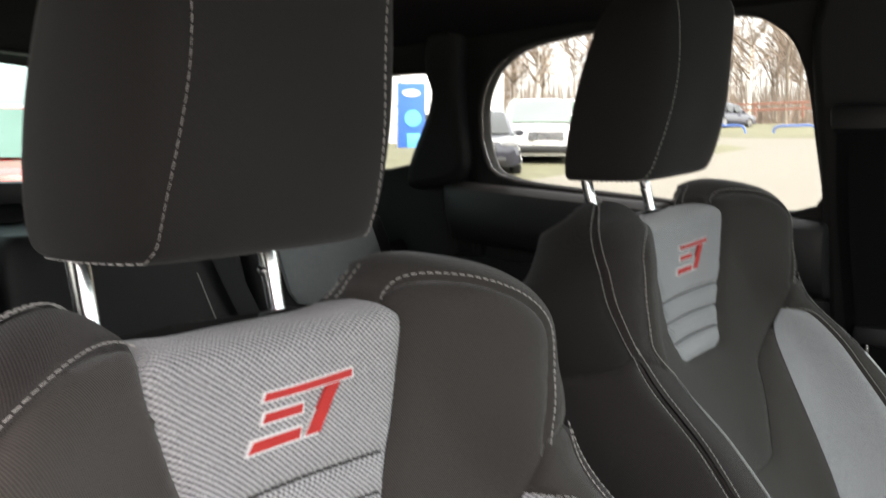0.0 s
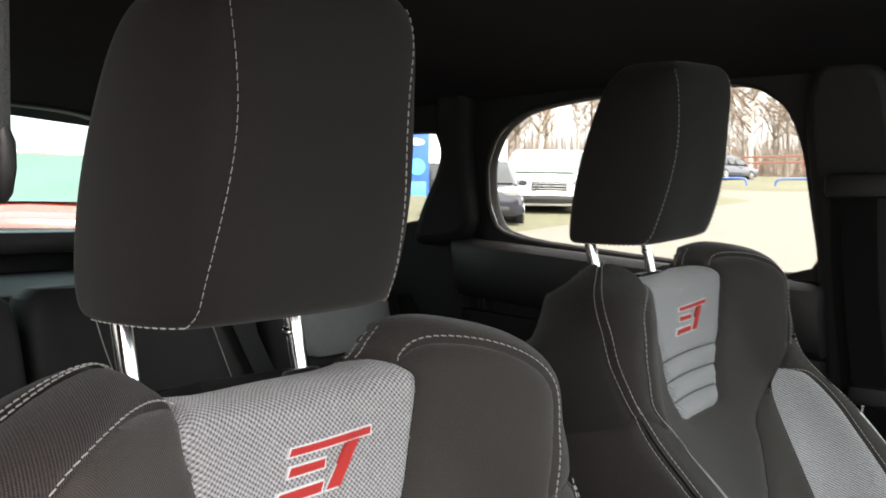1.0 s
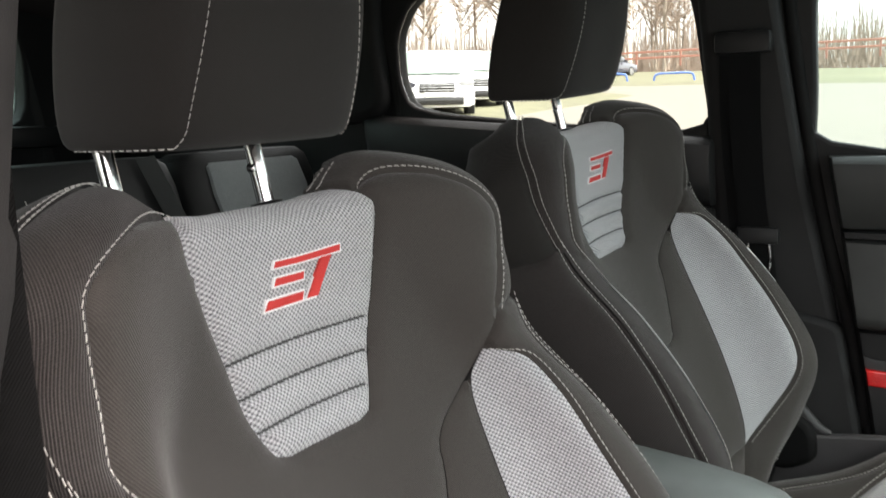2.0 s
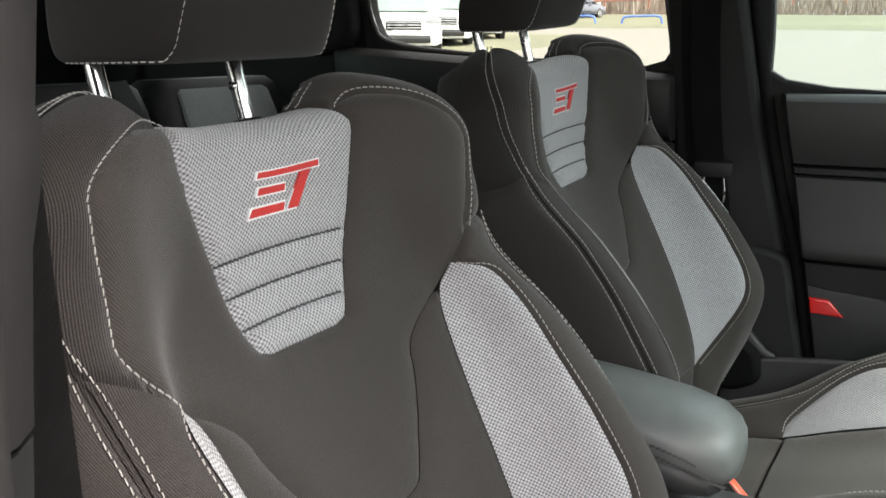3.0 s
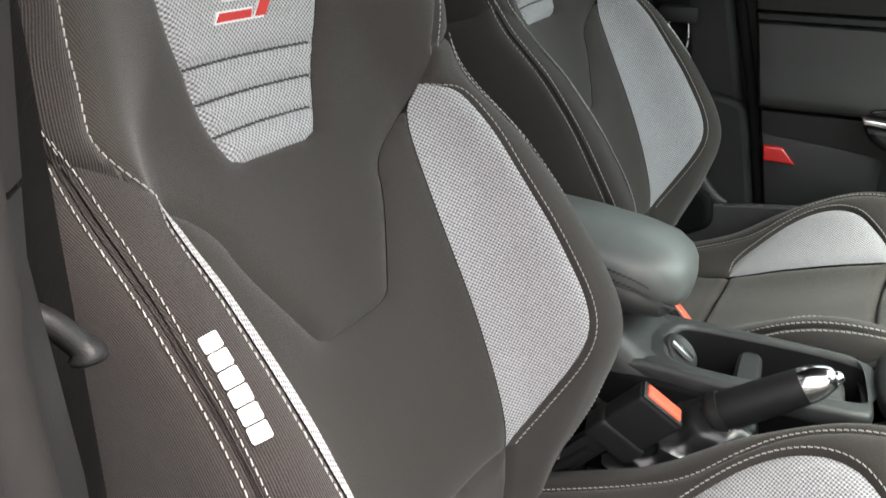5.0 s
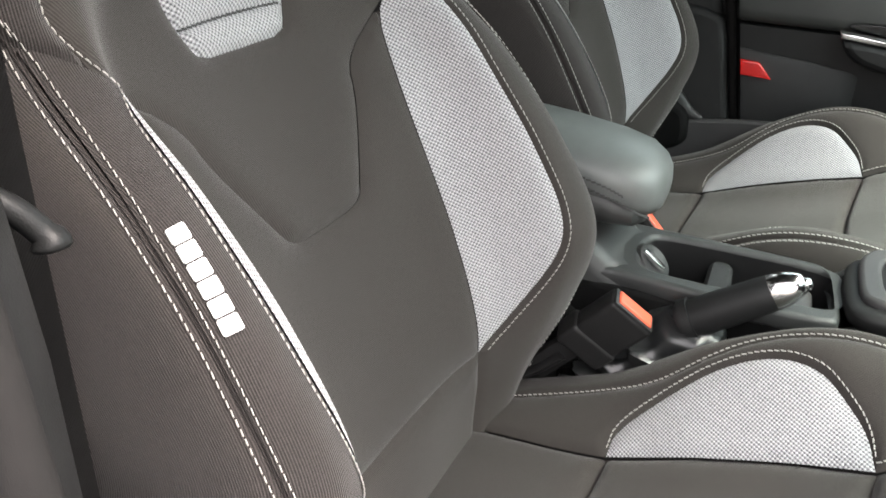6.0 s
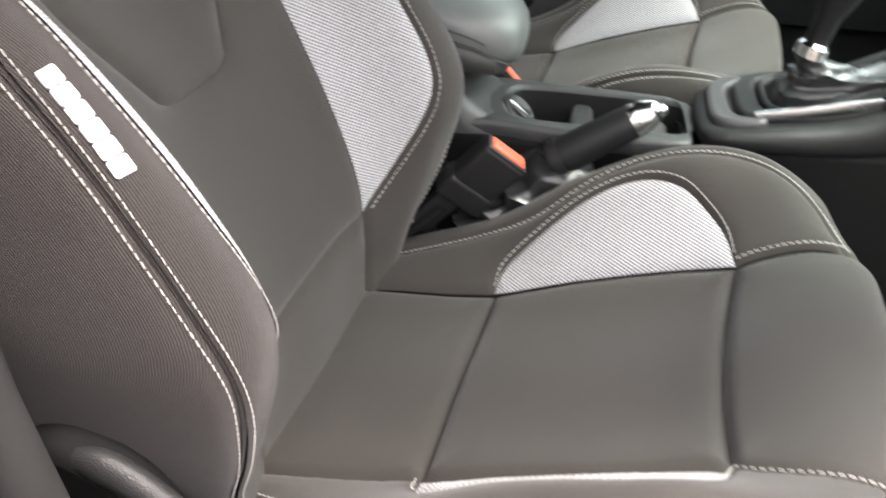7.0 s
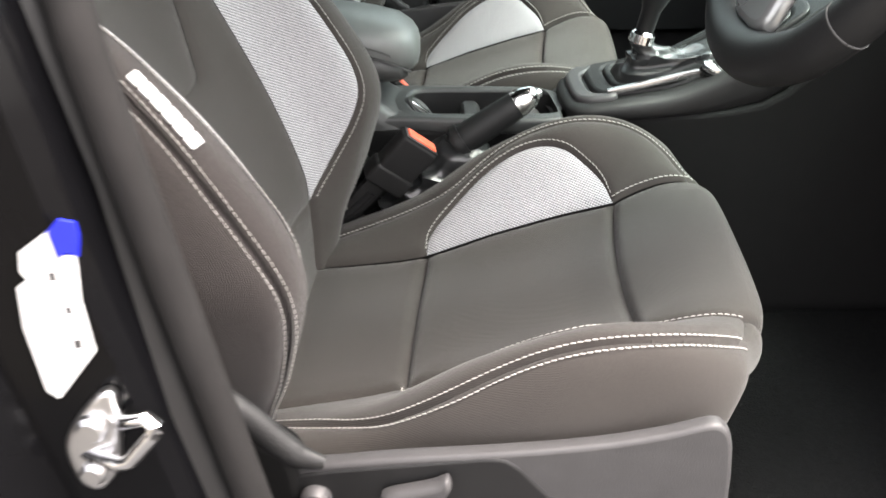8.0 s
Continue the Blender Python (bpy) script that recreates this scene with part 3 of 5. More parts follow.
def front_seat():
    """A sports seat: sewn backrest and cushion, head restraint on two posts, plastic side covers."""
    seat = thing("front_seat", (0, 0, 0), "black cloth sports seat with grey mesh inserts and white stitching", "car seat", "front seats")
    back = part("backrest", skin(BACK), CORE, seat)
    seams = [6.59, 6.20, 5.82]
    tops = [9.7] + seams
    for k, (hi, lo) in enumerate(zip(tops, seams + [None])):
        right = [p for p in PANEL_R if (k == 0 or p[1] < hi) and (lo is None or p[1] > lo)]
        if not k:
            right = [(1.06, 10.8), (1.12, 10.1)] + right
        if k:
            right = [cut(PANEL_R, hi)] + right
        if lo is not None:
            right = right + [cut(PANEL_R, lo)]
        foot = PANEL_FOOT if lo is None else []
        part("panel_band" if k else "panel", sewn(BACK, right + foot + mirrored(right)[::-1], groove=0.006, reach=0.0035, puff=0.0015, step=0.004, round_off=0), MESH, back, "grey woven mesh band")
    # Dark strips laid in the grooves paint the shadow lines between the bands.
    for v in seams:
        line = [cut(PANEL_L, v), (0, v), cut(PANEL_R, v)]
        part("seam", stitches(BACK, line, lift=-.0045, length=.006, pitch=.006, width=.0022, round_off=0), THREADSHADE, back, "dark strip painting the seam's shadow line")
    firm = dict(round_off=0, puff=.0025, groove=.005, reach=.004)
    inlaid = dict(round_off=0, puff=.001, groove=.002, reach=.004)
    part("shoulder_pad", sewn(BACK, WING_OUT_L + PAD_L + PAD_R[1:] + WING_OUT_R[1:] + PANEL_R[1:] + PANEL_FOOT + PANEL_L[:0:-1], **firm), CLOTH, back)
    part("mesh_insert", sewn(BACK, INS_R + INS_IN[1:-1], flat=True, **inlaid), MESH, back, "grey woven mesh insert")
    part("mesh_insert", sewn(BACK, INS_L + INS_IN_L[1:-1], groove=.0, puff=.0, lift=.001, round_off=0), MESH, back, "grey woven mesh insert")
    low_r, low_l = below(INS_IN, 5.54), below(INS_IN_L, 5.49)
    part("lumbar_panel", sewn(BACK, below(PAD_R, 5.55) + low_r[::-1] + [(1.1, 1.56), (.35, 1.51), (-.35, 1.51), (-1.1, 1.56)] + low_l + below(PAD_L, 5.50)[:-1], **{**firm, "groove": .0035}), CLOTH, back)
    part("lower_roll", sewn(BACK, [(1.1, 1.56), (1.2, 1.04), (1.2, .1), (-1.2, .1), (-1.2, 1.04), (-1.1, 1.56), (-.35, 1.51), (.35, 1.51)], **firm), CLOTH, back)
    part("bolster", sewn(BACK, [LINE_A_R[0], (2.04, 6.38), (1.49, 5.93)] + INS_R + [(1.1, 1.56), (1.2, 1.04), (1.2, .1), (2.2, .1)] + LINE_A_R[:0:-1], **firm), CLOTH, back)
    part("bolster", sewn(BACK, BOLSTER_TOP + INS_L[1:] + [(-1.1, 1.56), (-1.2, 1.04), (-1.2, .1), (-2.2, .1)] + LINE_A[:2:-1], round_off=0, puff=.001, groove=.0004, reach=.006), TWILL, back)
    part("bolster_strip", sewn(BACK, LINE_A + LINE_B[::-1], groove=0.003, reach=0.004, puff=0.001, round_off=0, step=0.004), TWILL, back)
    part("bolster_strip", sewn(BACK, LINE_A_R + LINE_B_R[::-1], groove=0.003, reach=0.004, puff=0.001, round_off=0, step=0.004), TWILL, back)
    part("side_panel", sewn(BACK, LINE_B + [(-2.5, .1)] + SIDE_EDGE, **firm), TWILL, back)
    part("side_backing", sewn(BACK, [(-4.3, .1), (-4.3, 10.6)] + SHOULDER_EDGE[::-1] + SIDE_EDGE[::-1], **firm), HEADCLOTH, back, "plain black side backing cloth")
    part("side_panel", sewn(BACK, LINE_B_R + [(2.5, .1), (4.3, .1), (4.3, 6.5), (2.70, 6.40)], **firm), TWILL, back)
    part("shoulder_side", sewn(BACK, WING_OUT_L + BOLSTER_TOP[-2::-1] + SHOULDER_EDGE + [(-1.06, 10.8), (-1.12, 10.1)], **firm), TWILL, back)
    part("shoulder_side", sewn(BACK, WING_OUT_R[::-1] + [(2.56, 6.45), (4.3, 6.5), (4.3, 10.9), (1.06, 10.8), (1.12, 10.1)], **firm), CLOTH, back)
    part("back_panel", sewn(BACK, [(4.3, .1), (4.95, .1), (4.95, 10.6), (4.3, 10.6)], round_off=0), PLASTIC, back)
    part("back_panel", sewn(BACK, [(-4.3, .1), (-4.95, .1), (-4.95, 10.6), (-4.3, 10.6)], round_off=0), PLASTIC, back)
    for line, lift in ((WING_STITCH_L[2:], .001), (WING_STITCH_R, .001), (shift(INS_R, .085), .0015), (STITCH_INS, .0015),
                       (STITCH_A, .0012), (STITCH_B, .0012), (mirrored(STITCH_A), .0012), (mirrored(STITCH_B), .0012),
                       ([(1.0, 10.5), (1.3, 10.6), (1.7, 10.55)], .002), ([(1.0, 10.3), (1.35, 10.42), (1.75, 10.4)], .002),
                       (shift(SHOULDER_EDGE, .13), .002), (SHOULDER_EDGE, .002)):
        part("stitching", stitches(BACK, line, lift=lift, width=.0008, round_off=0), THREAD, back, "white twin stitching").data.name = "stitching"

    cush = part("cushion", skin(CUSH, -1), CORE, seat)
    arch = curvy([(1.07, 2.18), (1.34, 2.18), (1.6, 2.56), (1.83, 3.12), (1.84, 3.58), (1.7, 4.09), (1.53, 4.38), (1.31, 4.72), (1.06, 4.86)])
    arch_l = mirrored(curvy([(1.07, 2.18), (1.34, 2.2), (1.55, 2.47), (1.62, 2.87), (1.70, 3.23), (1.84, 3.65), (1.86, 4.0), (1.66, 4.36), (1.36, 4.70), (1.06, 4.86)]))
    rim = curvy([(1.91, .3), (1.91, .72), (1.94, 1.87), (1.84, 2.47), (2.0, 2.89), (2.2, 3.31), (2.15, 3.99), (2.14, 4.94), (2.03, 5.61), (1.70, 6.2), (1.26, 6.6)])
    rim_in = curvy([(-1.67, .75), (-1.89, 1.37), (-2.18, 1.86), (-2.37, 2.35), (-2.47, 2.79), (-2.41, 3.24), (-2.37, 3.64), (-2.38, 4.37), (-2.27, 5.04), (-2.16, 5.64), (-2.05, 6.2)])
    rim_out = curvy([(-1.98, 1.03), (-2.25, 1.68), (-2.48, 2.07), (-2.63, 2.48), (-2.70, 2.87), (-2.63, 3.22), (-2.58, 3.69), (-2.58, 4.37), (-2.53, 4.99), (-2.39, 5.67), (-2.2, 6.4)])
    rim_l = [(-1.75, .2)] + [((a[0] + b[0]) / 2, (a[1] + b[1]) / 2) for a, b in zip(rim_in, rim_out)] + [(-1.8, 6.55), (-1.26, 6.6)]
    thigh = curvy([(1.06, 4.86), (1.12, 5.1), (1.19, 5.7), (1.26, 6.6)])
    rear = curvy([(1.07, 2.18), (1.13, 1.6), (1.2, 1.1), (1.31, .2)])
    crease = [(1.06, 4.86), (.4, 4.78), (0, 4.76), (-.4, 4.78), (-1.06, 4.86)]
    soft = dict(round_off=0, puff=.004, groove=.0095, reach=.0045)
    part("seat_pad", sewn(CUSH, rear[::-1] + [(.3, 2.16), (-.3, 2.16)] + mirrored(rear), -1, **soft), CLOTH, cush)
    part("seat_pad", sewn(CUSH, [(1.07, 2.18), (1.09, 3.1), (1.08, 4.0)] + crease + [(-1.08, 4.0), (-1.09, 3.1), (-1.07, 2.18), (-.3, 2.16), (.3, 2.16)], -1, **soft), CLOTH, cush)
    part("thigh_pad", sewn(CUSH, thigh + [(1.24, 8.9), (-1.24, 8.9)] + mirrored(thigh)[::-1] + crease[-2:0:-1], -1, **soft), CLOTH, cush)
    for bow in (arch, arch_l):
        hem = [(1.08, 4.0), (1.09, 3.1)] if bow is arch else [(-1.08, 4.0), (-1.09, 3.1)]
        part("mesh_insert", sewn(CUSH, bow + hem, -1, flat=True, **({**inlaid, "groove": .0035} if bow is arch else dict(round_off=0, puff=.0, groove=.006, reach=.008))), MESH, cush, "grey woven mesh insert")
    part("cushion_bolster", sewn(CUSH, rear[::-1] + arch[1:] + thigh[1:] + rim[-2::-1] + [(1.91, .2)], -1, **firm), CLOTH, cush)
    part("cushion_bolster", sewn(CUSH, mirrored(rear)[::-1] + arch_l[1:] + mirrored(thigh)[1:] + rim_l[-2::-1], -1, **firm), CLOTH, cush)
    part("cushion_side", sewn(CUSH, rim + [(1.24, 8.9), (3, 8.9), (4.2, 8), (4.2, .2), (1.91, .2)], -1, **firm), CLOTH, cush)
    part("cushion_side", sewn(CUSH, rim_l + [(-1.24, 8.9), (-3, 8.9), (-4.2, 8), (-4.2, .2)], -1, **firm), CLOTH, cush)
    for line in (shift(arch, .07), shift(rim, -.05), shift(arch_l, -.07), rim_in, rim_out, shift(thigh, .05), shift(mirrored(thigh), -.05)):
        part("stitching", stitches(CUSH, line, -1, lift=.0014, width=.0012, round_off=0), THREAD, cush, "white stitching").data.name = "stitching"

    head = part("head_restraint", skin(HEAD, lift=0.0, fine=6), HEADCLOTH, seat, "dark cloth head restraint")
    for side in (-1, 1):
        line = curvy([(side * 1.30, 1.27), (side * 1.15, 1.78), (side * 1.14, 2.12), (side * .99, 2.93), (side * .95, 3.53), (side * 1.06, 4.15), (side * 1.26, 4.87), (side * 1.5, 5.6)])
        part("stitching", stitches(HEAD, line, lift=.0006, round_off=0), THREAD, head, "white stitching").data.name = "stitching"
        part("stitching", stitches(HEAD, [(side * 1.30, 1.27), (side * 2.0, 1.25), (side * 2.6, 1.22), (side * 3.4, 1.2)], lift=.0006), THREAD, head, "white stitching").data.name = "stitching"
        x = side * .0695 - .0185
        post = part("post", tube([(x, .481, 1.085), (x, .499, 1.16), (x, .510, 1.21)], .0072, 14, up=(1, 0, 0)), POSTCHROME, seat, "chrome post")
        part("guide", lathe([(.014, 0), (.0155, .003), (.013, .006), (.0078, .007)], pose(x, .487, 1.112, -12)), PLASTIC, post)
        if side > 0:
            for z in (1.147, 1.172):
                part("notch", box(x - .0062, .4995 + (z - 1.16) * .235, z, .006, .009, .007, .002, 1), POSTCHROME, post)
    return seat


def side_cover(seat, sign):
    """Plastic cover of the seat base with a recess, a lever and a round hinge."""
    x = sign * .262
    wall = plate([rounded([(.20, .600), (.143, .603), (.074, .617), (-.011, .628), (-.066, .636), (-.111, .645), (-.146, .655), (-.180, .668), (-.194, .655), (-.202, .60), (-.205, .50), (-.19, .40), (.10, .38), (.24, .42)], 3)],
                 .015, lambda u, v, w: (x + sign * .0075 + w + sign * .006 * math.sin((u + .2) * 6), u, v), .004)
    cover = part("side_cover", wall, TRIMGREY, seat, "grey plastic seat base cover")
    rec = plate([rounded([(.17, .590), (.12, .602), (.036, .617), (-.014, .626), (-.030, .615), (-.045, .596), (-.07, .57), (-.10, .50), (-.05, .46), (.2, .46), (.2, .56)], 2)], .008,
                lambda u, v, w: (x + sign * .018 + w, u, v), .003)
    part("recess_panel", rec, PLASTIC, cover, "black recessed panel")
    lever = plate([rounded([(.086, .589), (.04, .603), (.028, .612), (.024, .600), (.030, .586), (.078, .575)], 3)], .016,
                  lambda u, v, w: (x + sign * .03 + w, u, v), .006)
    part("lever", lever, TRIMGREY, cover, "grey height lever")
    recliner = plate([rounded([(.148, .560), (.150, .600), (.158, .620), (.176, .632), (.199, .646), (.215, .668), (.24, .69), (.27, .70), (.30, .69), (.32, .64), (.31, .55), (.2, .53)], 3)], .034,
                     lambda u, v, w: (x + sign * .008 + w, u, v), .012)
    part("recliner_cover", recliner, SIDEBLACK, cover, "black plastic recliner cover")
    sweep = smooth_line([(x + sign * .016, y, z) for y, z in ((.275, .672), (.255, .684), (.232, .681), (.21, .667), (.19, .648), (.172, .627), (.155, .611), (.132, .604))], 5)
    part("recliner_arm", tube(sweep, [.006 + .0075 * min(1, k / 8, (len(sweep) - 1 - k) / 6) for k in range(len(sweep))], 14, .75, up=(1, 0, 0)), GREYPLASTIC, cover, "charcoal curved recliner arm")
    part("recliner_knob", lathe([(.013, 0), (.0135, .010), (.011, .015), (.0, .016)], Matrix.Translation((x + sign * .018, .140, .571)) @ pose(0, 0, 0, 0, sign * 90, 0), 20), TRIMGREY, cover, "grey round knob")
    part("hinge_cap", lathe([(.045, 0), (.044, .012), (.035, .02), (.0, .022)], Matrix.Translation((x + sign * .0, .215, .585)) @ pose(0, 0, 0, 0, sign * 90, 0)), GREYPLASTIC, cover)
    part("seat_rail", box(sign * .2, .02, .355, .03, .50, .03, .004), SATIN, seat)
    return cover


def emblem(seat):
    """The red and white badge stitched on the panel: plain slanted strokes."""
    back = [o for o in seat.children if o.name.startswith("backrest")][0]
    strokes = [[(-.19, 7.79), (.53, 7.79), (.51, 7.67), (-.22, 7.67)],
               [(-.21, 7.49), (.08, 7.49), (.06, 7.37), (-.24, 7.37)],
               [(-.31, 7.18), (.04, 7.18), (.01, 7.06), (-.355, 7.06)],
               [(.30, 7.65), (.41, 7.65), (.17, 7.06), (.06, 7.06)]]

    def grow(loop, g):
        cs, cv = sum(p[0] for p in loop) / 4, sum(p[1] for p in loop) / 4
        return [(s + math.copysign(g, s - cs), v + math.copysign(g * 1.6, v - cv)) for s, v in loop]

    badge = part("badge", laid(BACK, [grow(q, .018) for q in strokes], lift=.0022), WHITE, back, "red and white slanted embroidered badge", smooth=False)
    for q in strokes:
        part("stroke", laid(BACK, [q], lift=.0031), RED, badge, "red embroidered stroke", smooth=False)


def maker_bars(seat, sign):
    """White printed blocks on the outer bolster, in place of lettering."""
    back = [o for o in seat.children if o.name.startswith("backrest")][0]

    def on(a, b):
        s = -2.60 - .085 * b + .18 * a
        return (s * -sign, 4.955 - .665 * b + .015 * a)

    for k in range(6):
        b0, b1 = (k + .06) / 6, (k + .94) / 6
        loop = [on(.0, b0 + .015), on(.08, b0), on(.92, b0), on(1, b0 + .015), on(1, b1 - .015), on(.92, b1), on(.08, b1), on(0, b1 - .015)]
        part("printed_bar", laid(BACK, [loop], lift=.0022, thick=.0003), WHITE, back, "white printed bar", smooth=False)


driver = front_seat()
side_cover(driver, -1)
side_cover(driver, 1)
PIVOT = Matrix.Translation((0, -.3, -.8))
passenger = copy_thing(driver, pose(1.0506, .294, .8344, .95, -4.07, -5.72) @ PIVOT)
driver.matrix_basis = pose(.3712, .3, .8, 0, -1.30, -5.41) @ PIVOT
for lower_part in passenger.children:
    if lower_part.name.startswith("cushion"):
        lower_part.location.z -= .018
emblem(driver)
emblem(passenger)
maker_bars(driver, -1)
maker_bars(passenger, 1)
tagged(driver, "black cloth sports seat with grey mesh inserts, beside the open door")
tagged(passenger, "black cloth sports seat with grey mesh inserts, beyond the console")


# ---- the car's shell ----
def near_wall(z):
    return .045 + .25 * max(z - 1.0, 0)


def far_wall(z):
    return 1.395 - .25 * max(z - 1.0, 0)


tagged(part("floor", box(.72, .25, .355, 1.40, 3.3, .06, .01), CARPET), "black carpeted car floor", "floor", "", "structure")


def roof_mesh():
    bm = bmesh.new()
    rows = []
    for y, z in ((-.42, 1.452), (-.2, 1.475), (.2, 1.492), (.7, 1.495), (1.2, 1.482), (1.6, 1.46), (1.85, 1.43)):
        rows.append([bm.verts.new((.72 + x, y, z - .055 * (abs(x) / .6) ** 3)) for x in (-.60, -.5, -.35, -.15, .15, .35, .5, .60)])
    for a, b in zip(rows, rows[1:]):
        for i in range(len(a) - 1):
            bm.faces.new((a[i], a[i + 1], b[i + 1], b[i]))
    bmesh.ops.solidify(bm, geom=bm.faces[:], thickness=-.03)
    bmesh.ops.recalc_face_normals(bm, faces=bm.faces)
    return bm


tagged(part("ceiling", roof_mesh(), LINING), "black cloth roof lining", "ceiling", "", "structure")

REAR_WIN = [(.31, 1.14), (.322, 1.24), (.332, 1.34), (.352, 1.40), (.395, 1.432), (.45, 1.442), (.66, 1.436), (.80, 1.42), (.862, 1.385), (.897, 1.33), (.905, 1.25), (.885, 1.19), (.60, 1.163)]
QUARTER = [(1.085, 1.20), (1.02, 1.29), (.985, 1.36), (1.005, 1.392), (1.25, 1.385), (1.45, 1.35), (1.50, 1.27), (1.45, 1.215)]


def far_side(u, v, w):
    return (far_wall(v) + .02 + w, u, v)


def far_inset(d):
    return lambda u, v, w: (far_wall(v) - d + w, u, v)


rear_door = thing("rear_door", (1.4, .6, .3), "black closed rear car door with clear window", "car door")
inv = rear_door.matrix_world.inverted()


def hung(name, bm, material, parent, base, label=""):
    """A part given in world places, under a thing that stands elsewhere."""
    ob = part(name, bm, material, parent, label)
    ob.matrix_parent_inverse = base
    return ob


hung("door_body", plate([[(.30, .32), (.95, .32), (.95, 1.46), (.30, 1.46)], rounded(REAR_WIN, 3)], .04, far_side, .006), PILLARCLOTH, rear_door, inv)
hung("window_frame", plate([rounded([(u + (u - .6) * .035, v + (v - 1.3) * .06) for u, v in REAR_WIN], 3), rounded(REAR_WIN, 3)], .03, far_side, .004), RUBBER, rear_door, inv)
pane = hung("window_pane", plate([rounded(REAR_WIN, 3)], .004, far_inset(-.008), .001), GLASS, rear_door, inv)
pane.visible_shadow = False


def band(profile, ys, rise=0.0, slant=0.0, y_ref=0.0, z_ref=0.0):
    """A strip of a door card: (height, depth into the cabin) swept along the door; rise lifts it along the car."""
    rings_ = []
    for k, y in enumerate(ys):
        s = .6 if k in (0, len(ys) - 1) else (.92 if k in (1, len(ys) - 2) else 1.0)
        pts = []
        for z, d in profile:
            q = y + slant * (z - z_ref) if k < 3 else y
            h = z + rise * (y - y_ref)
            pts.append((far_wall(h) - d * s, q, h))
        rings_.append(pts + [(far_wall(h) + .012, q, h) for _, q, h in pts[::-1]])
    return loft(rings_)


YS = (.30, .306, .33, .45, .6, .8, .97, .99)
hung("door_card", band([(1.135, .0), (1.133, .02), (1.122, .036), (1.10, .045), (1.06, .048), (1.03, .044), (1.018, .03)], YS, .075, 0, .3), GREYPLASTIC, rear_door, inv, "charcoal padded door top")
hung("lower_card", band([(1.012, .028), (.99, .034), (.85, .034), (.83, .07), (.80, .072), (.78, .032), (.60, .03), (.42, .028)], YS, .04, 0, .3), PILLARCLOTH, rear_door, inv)
for k in range(3):
    hung("etched_mark", box(1.362, .352, 1.178 - .009 * k, .001, .022 - .004 * k, .005), STICKER, pane, inv, "small etched glass mark")

tagged(part("wall_rear_quarter", plate([[(.95, .32), (1.9, .32), (1.9, 1.46), (.95, 1.46)], rounded(QUARTER, 3)], .04, far_side, .006), PILLARCLOTH), "black rear quarter trim with small window", "wall", "", "structure")
qp = tagged(part("window_quarter", plate([rounded(QUARTER, 3)], .004, far_inset(-.02), .001), GLASS), "clear rear quarter window", "window", "", "structure")
qp.visible_shadow = False
pillar_c = tagged(part("pillar_c", plate([rounded([(.925, 1.18), (.925, 1.36), (.90, 1.46), (.97, 1.47), (1.0, 1.40), (.985, 1.34), (1.07, 1.22), (1.09, 1.16)], 4)], .05, far_inset(.005), .02), PILLARCLOTH), "black rear roof pillar trim", "pillar", "", "structure")

# belt pillar on the passenger side
PILLAR = [(.215, 1.46), (.198, 1.32), (.176, 1.18), (.158, 1.06), (.132, .95), (.09, .78), (.045, .58), (.035, .34), (.30, .34), (.305, .8), (.31, 1.14), (.33, 1.46)]
pillar_b = tagged(part("pillar_b", plate([rounded(PILLAR, 3)], .05, far_inset(-.005), .015), PILLARCLOTH), "black centre pillar trim", "pillar", "", "structure")
tagged(part("pillar_b_lower_trim", plate([rounded([(.100, .84), (.085, .78), (.045, .58), (.03, .36), (.28, .36), (.29, .85)], 1)], .05, far_inset(.010), .012), PILLARCLOTH), "black grained lower pillar trim", "trim", "", "structure")
seal = [(1.30, .198, 1.42), (1.35, .172, 1.22), (1.388, .145, 1.06), (1.392, .120, .95), (1.392, .08, .80), (1.392, .045, .62), (1.38, .02, .48), (1.37, -.06, .40)]
tagged(part("trim_door_seal", tube(smooth_line(seal, 5), .010, 10), RUBBER), "black rubber door seal", "seal", "", "structure")

belt = thing("seat_belt", (1.34, .235, .93), "black seat belt hanging on the centre pillar", "seat belt")
binv = belt.matrix_world.inverted()


def strap(pts, width, n=6, along=(0, 1, 0), thick=.0014):
    """A flat band along points, width across."""
    bm, rows, arc = bmesh.new(), [], 0.0
    p = smooth_line(pts, n)
    layer = bm.loops.layers.uv.new("UVMap")
    for i, q in enumerate(p):
        arc += (q - p[i - 1]).length if i else 0
        side = Vector(along).normalized() * width / 2
        rows.append((bm.verts.new(q - side), bm.verts.new(q + side), arc))
    for (a, b, u), (c, d, v) in zip(rows, rows[1:]):
        f = bm.faces.new((a, b, d, c))
        for lp, uv in zip(f.loops, ((0, u), (width, u), (width, v), (0, v))):
            lp[layer].uv = uv
    bmesh.ops.solidify(bm, geom=bm.faces[:], thickness=thick)
    return bm


hung("webbing", strap([(1.290, .248, 1.27), (1.312, .246, 1.15), (1.334, .236, 1.02), (1.343, .222, .93), (1.345, .205, .80), (1.345, .18, .60), (1.345, .17, .45)], .047), WEBBING, belt, binv)
hung("webbing", strap([(1.288, .262, 1.27), (1.318, .262, 1.15), (1.343, .25, 1.0), (1.350, .235, .85), (1.350, .22, .55)], .047), WEBBING, belt, binv)
hung("belt_guide", box(1.294, .250, 1.283, .04, .085, .035, .01), PLASTIC, belt, binv)
hung("tongue_grip", box(1.338, .226, .975, .022, .068, .028, .008), PLASTIC, belt, binv)
loop = [(1.338, .208, .962), (1.338, .205, .93), (1.338, .211, .915), (1.338, .238, .915), (1.338, .242, .93), (1.338, .240, .962)]
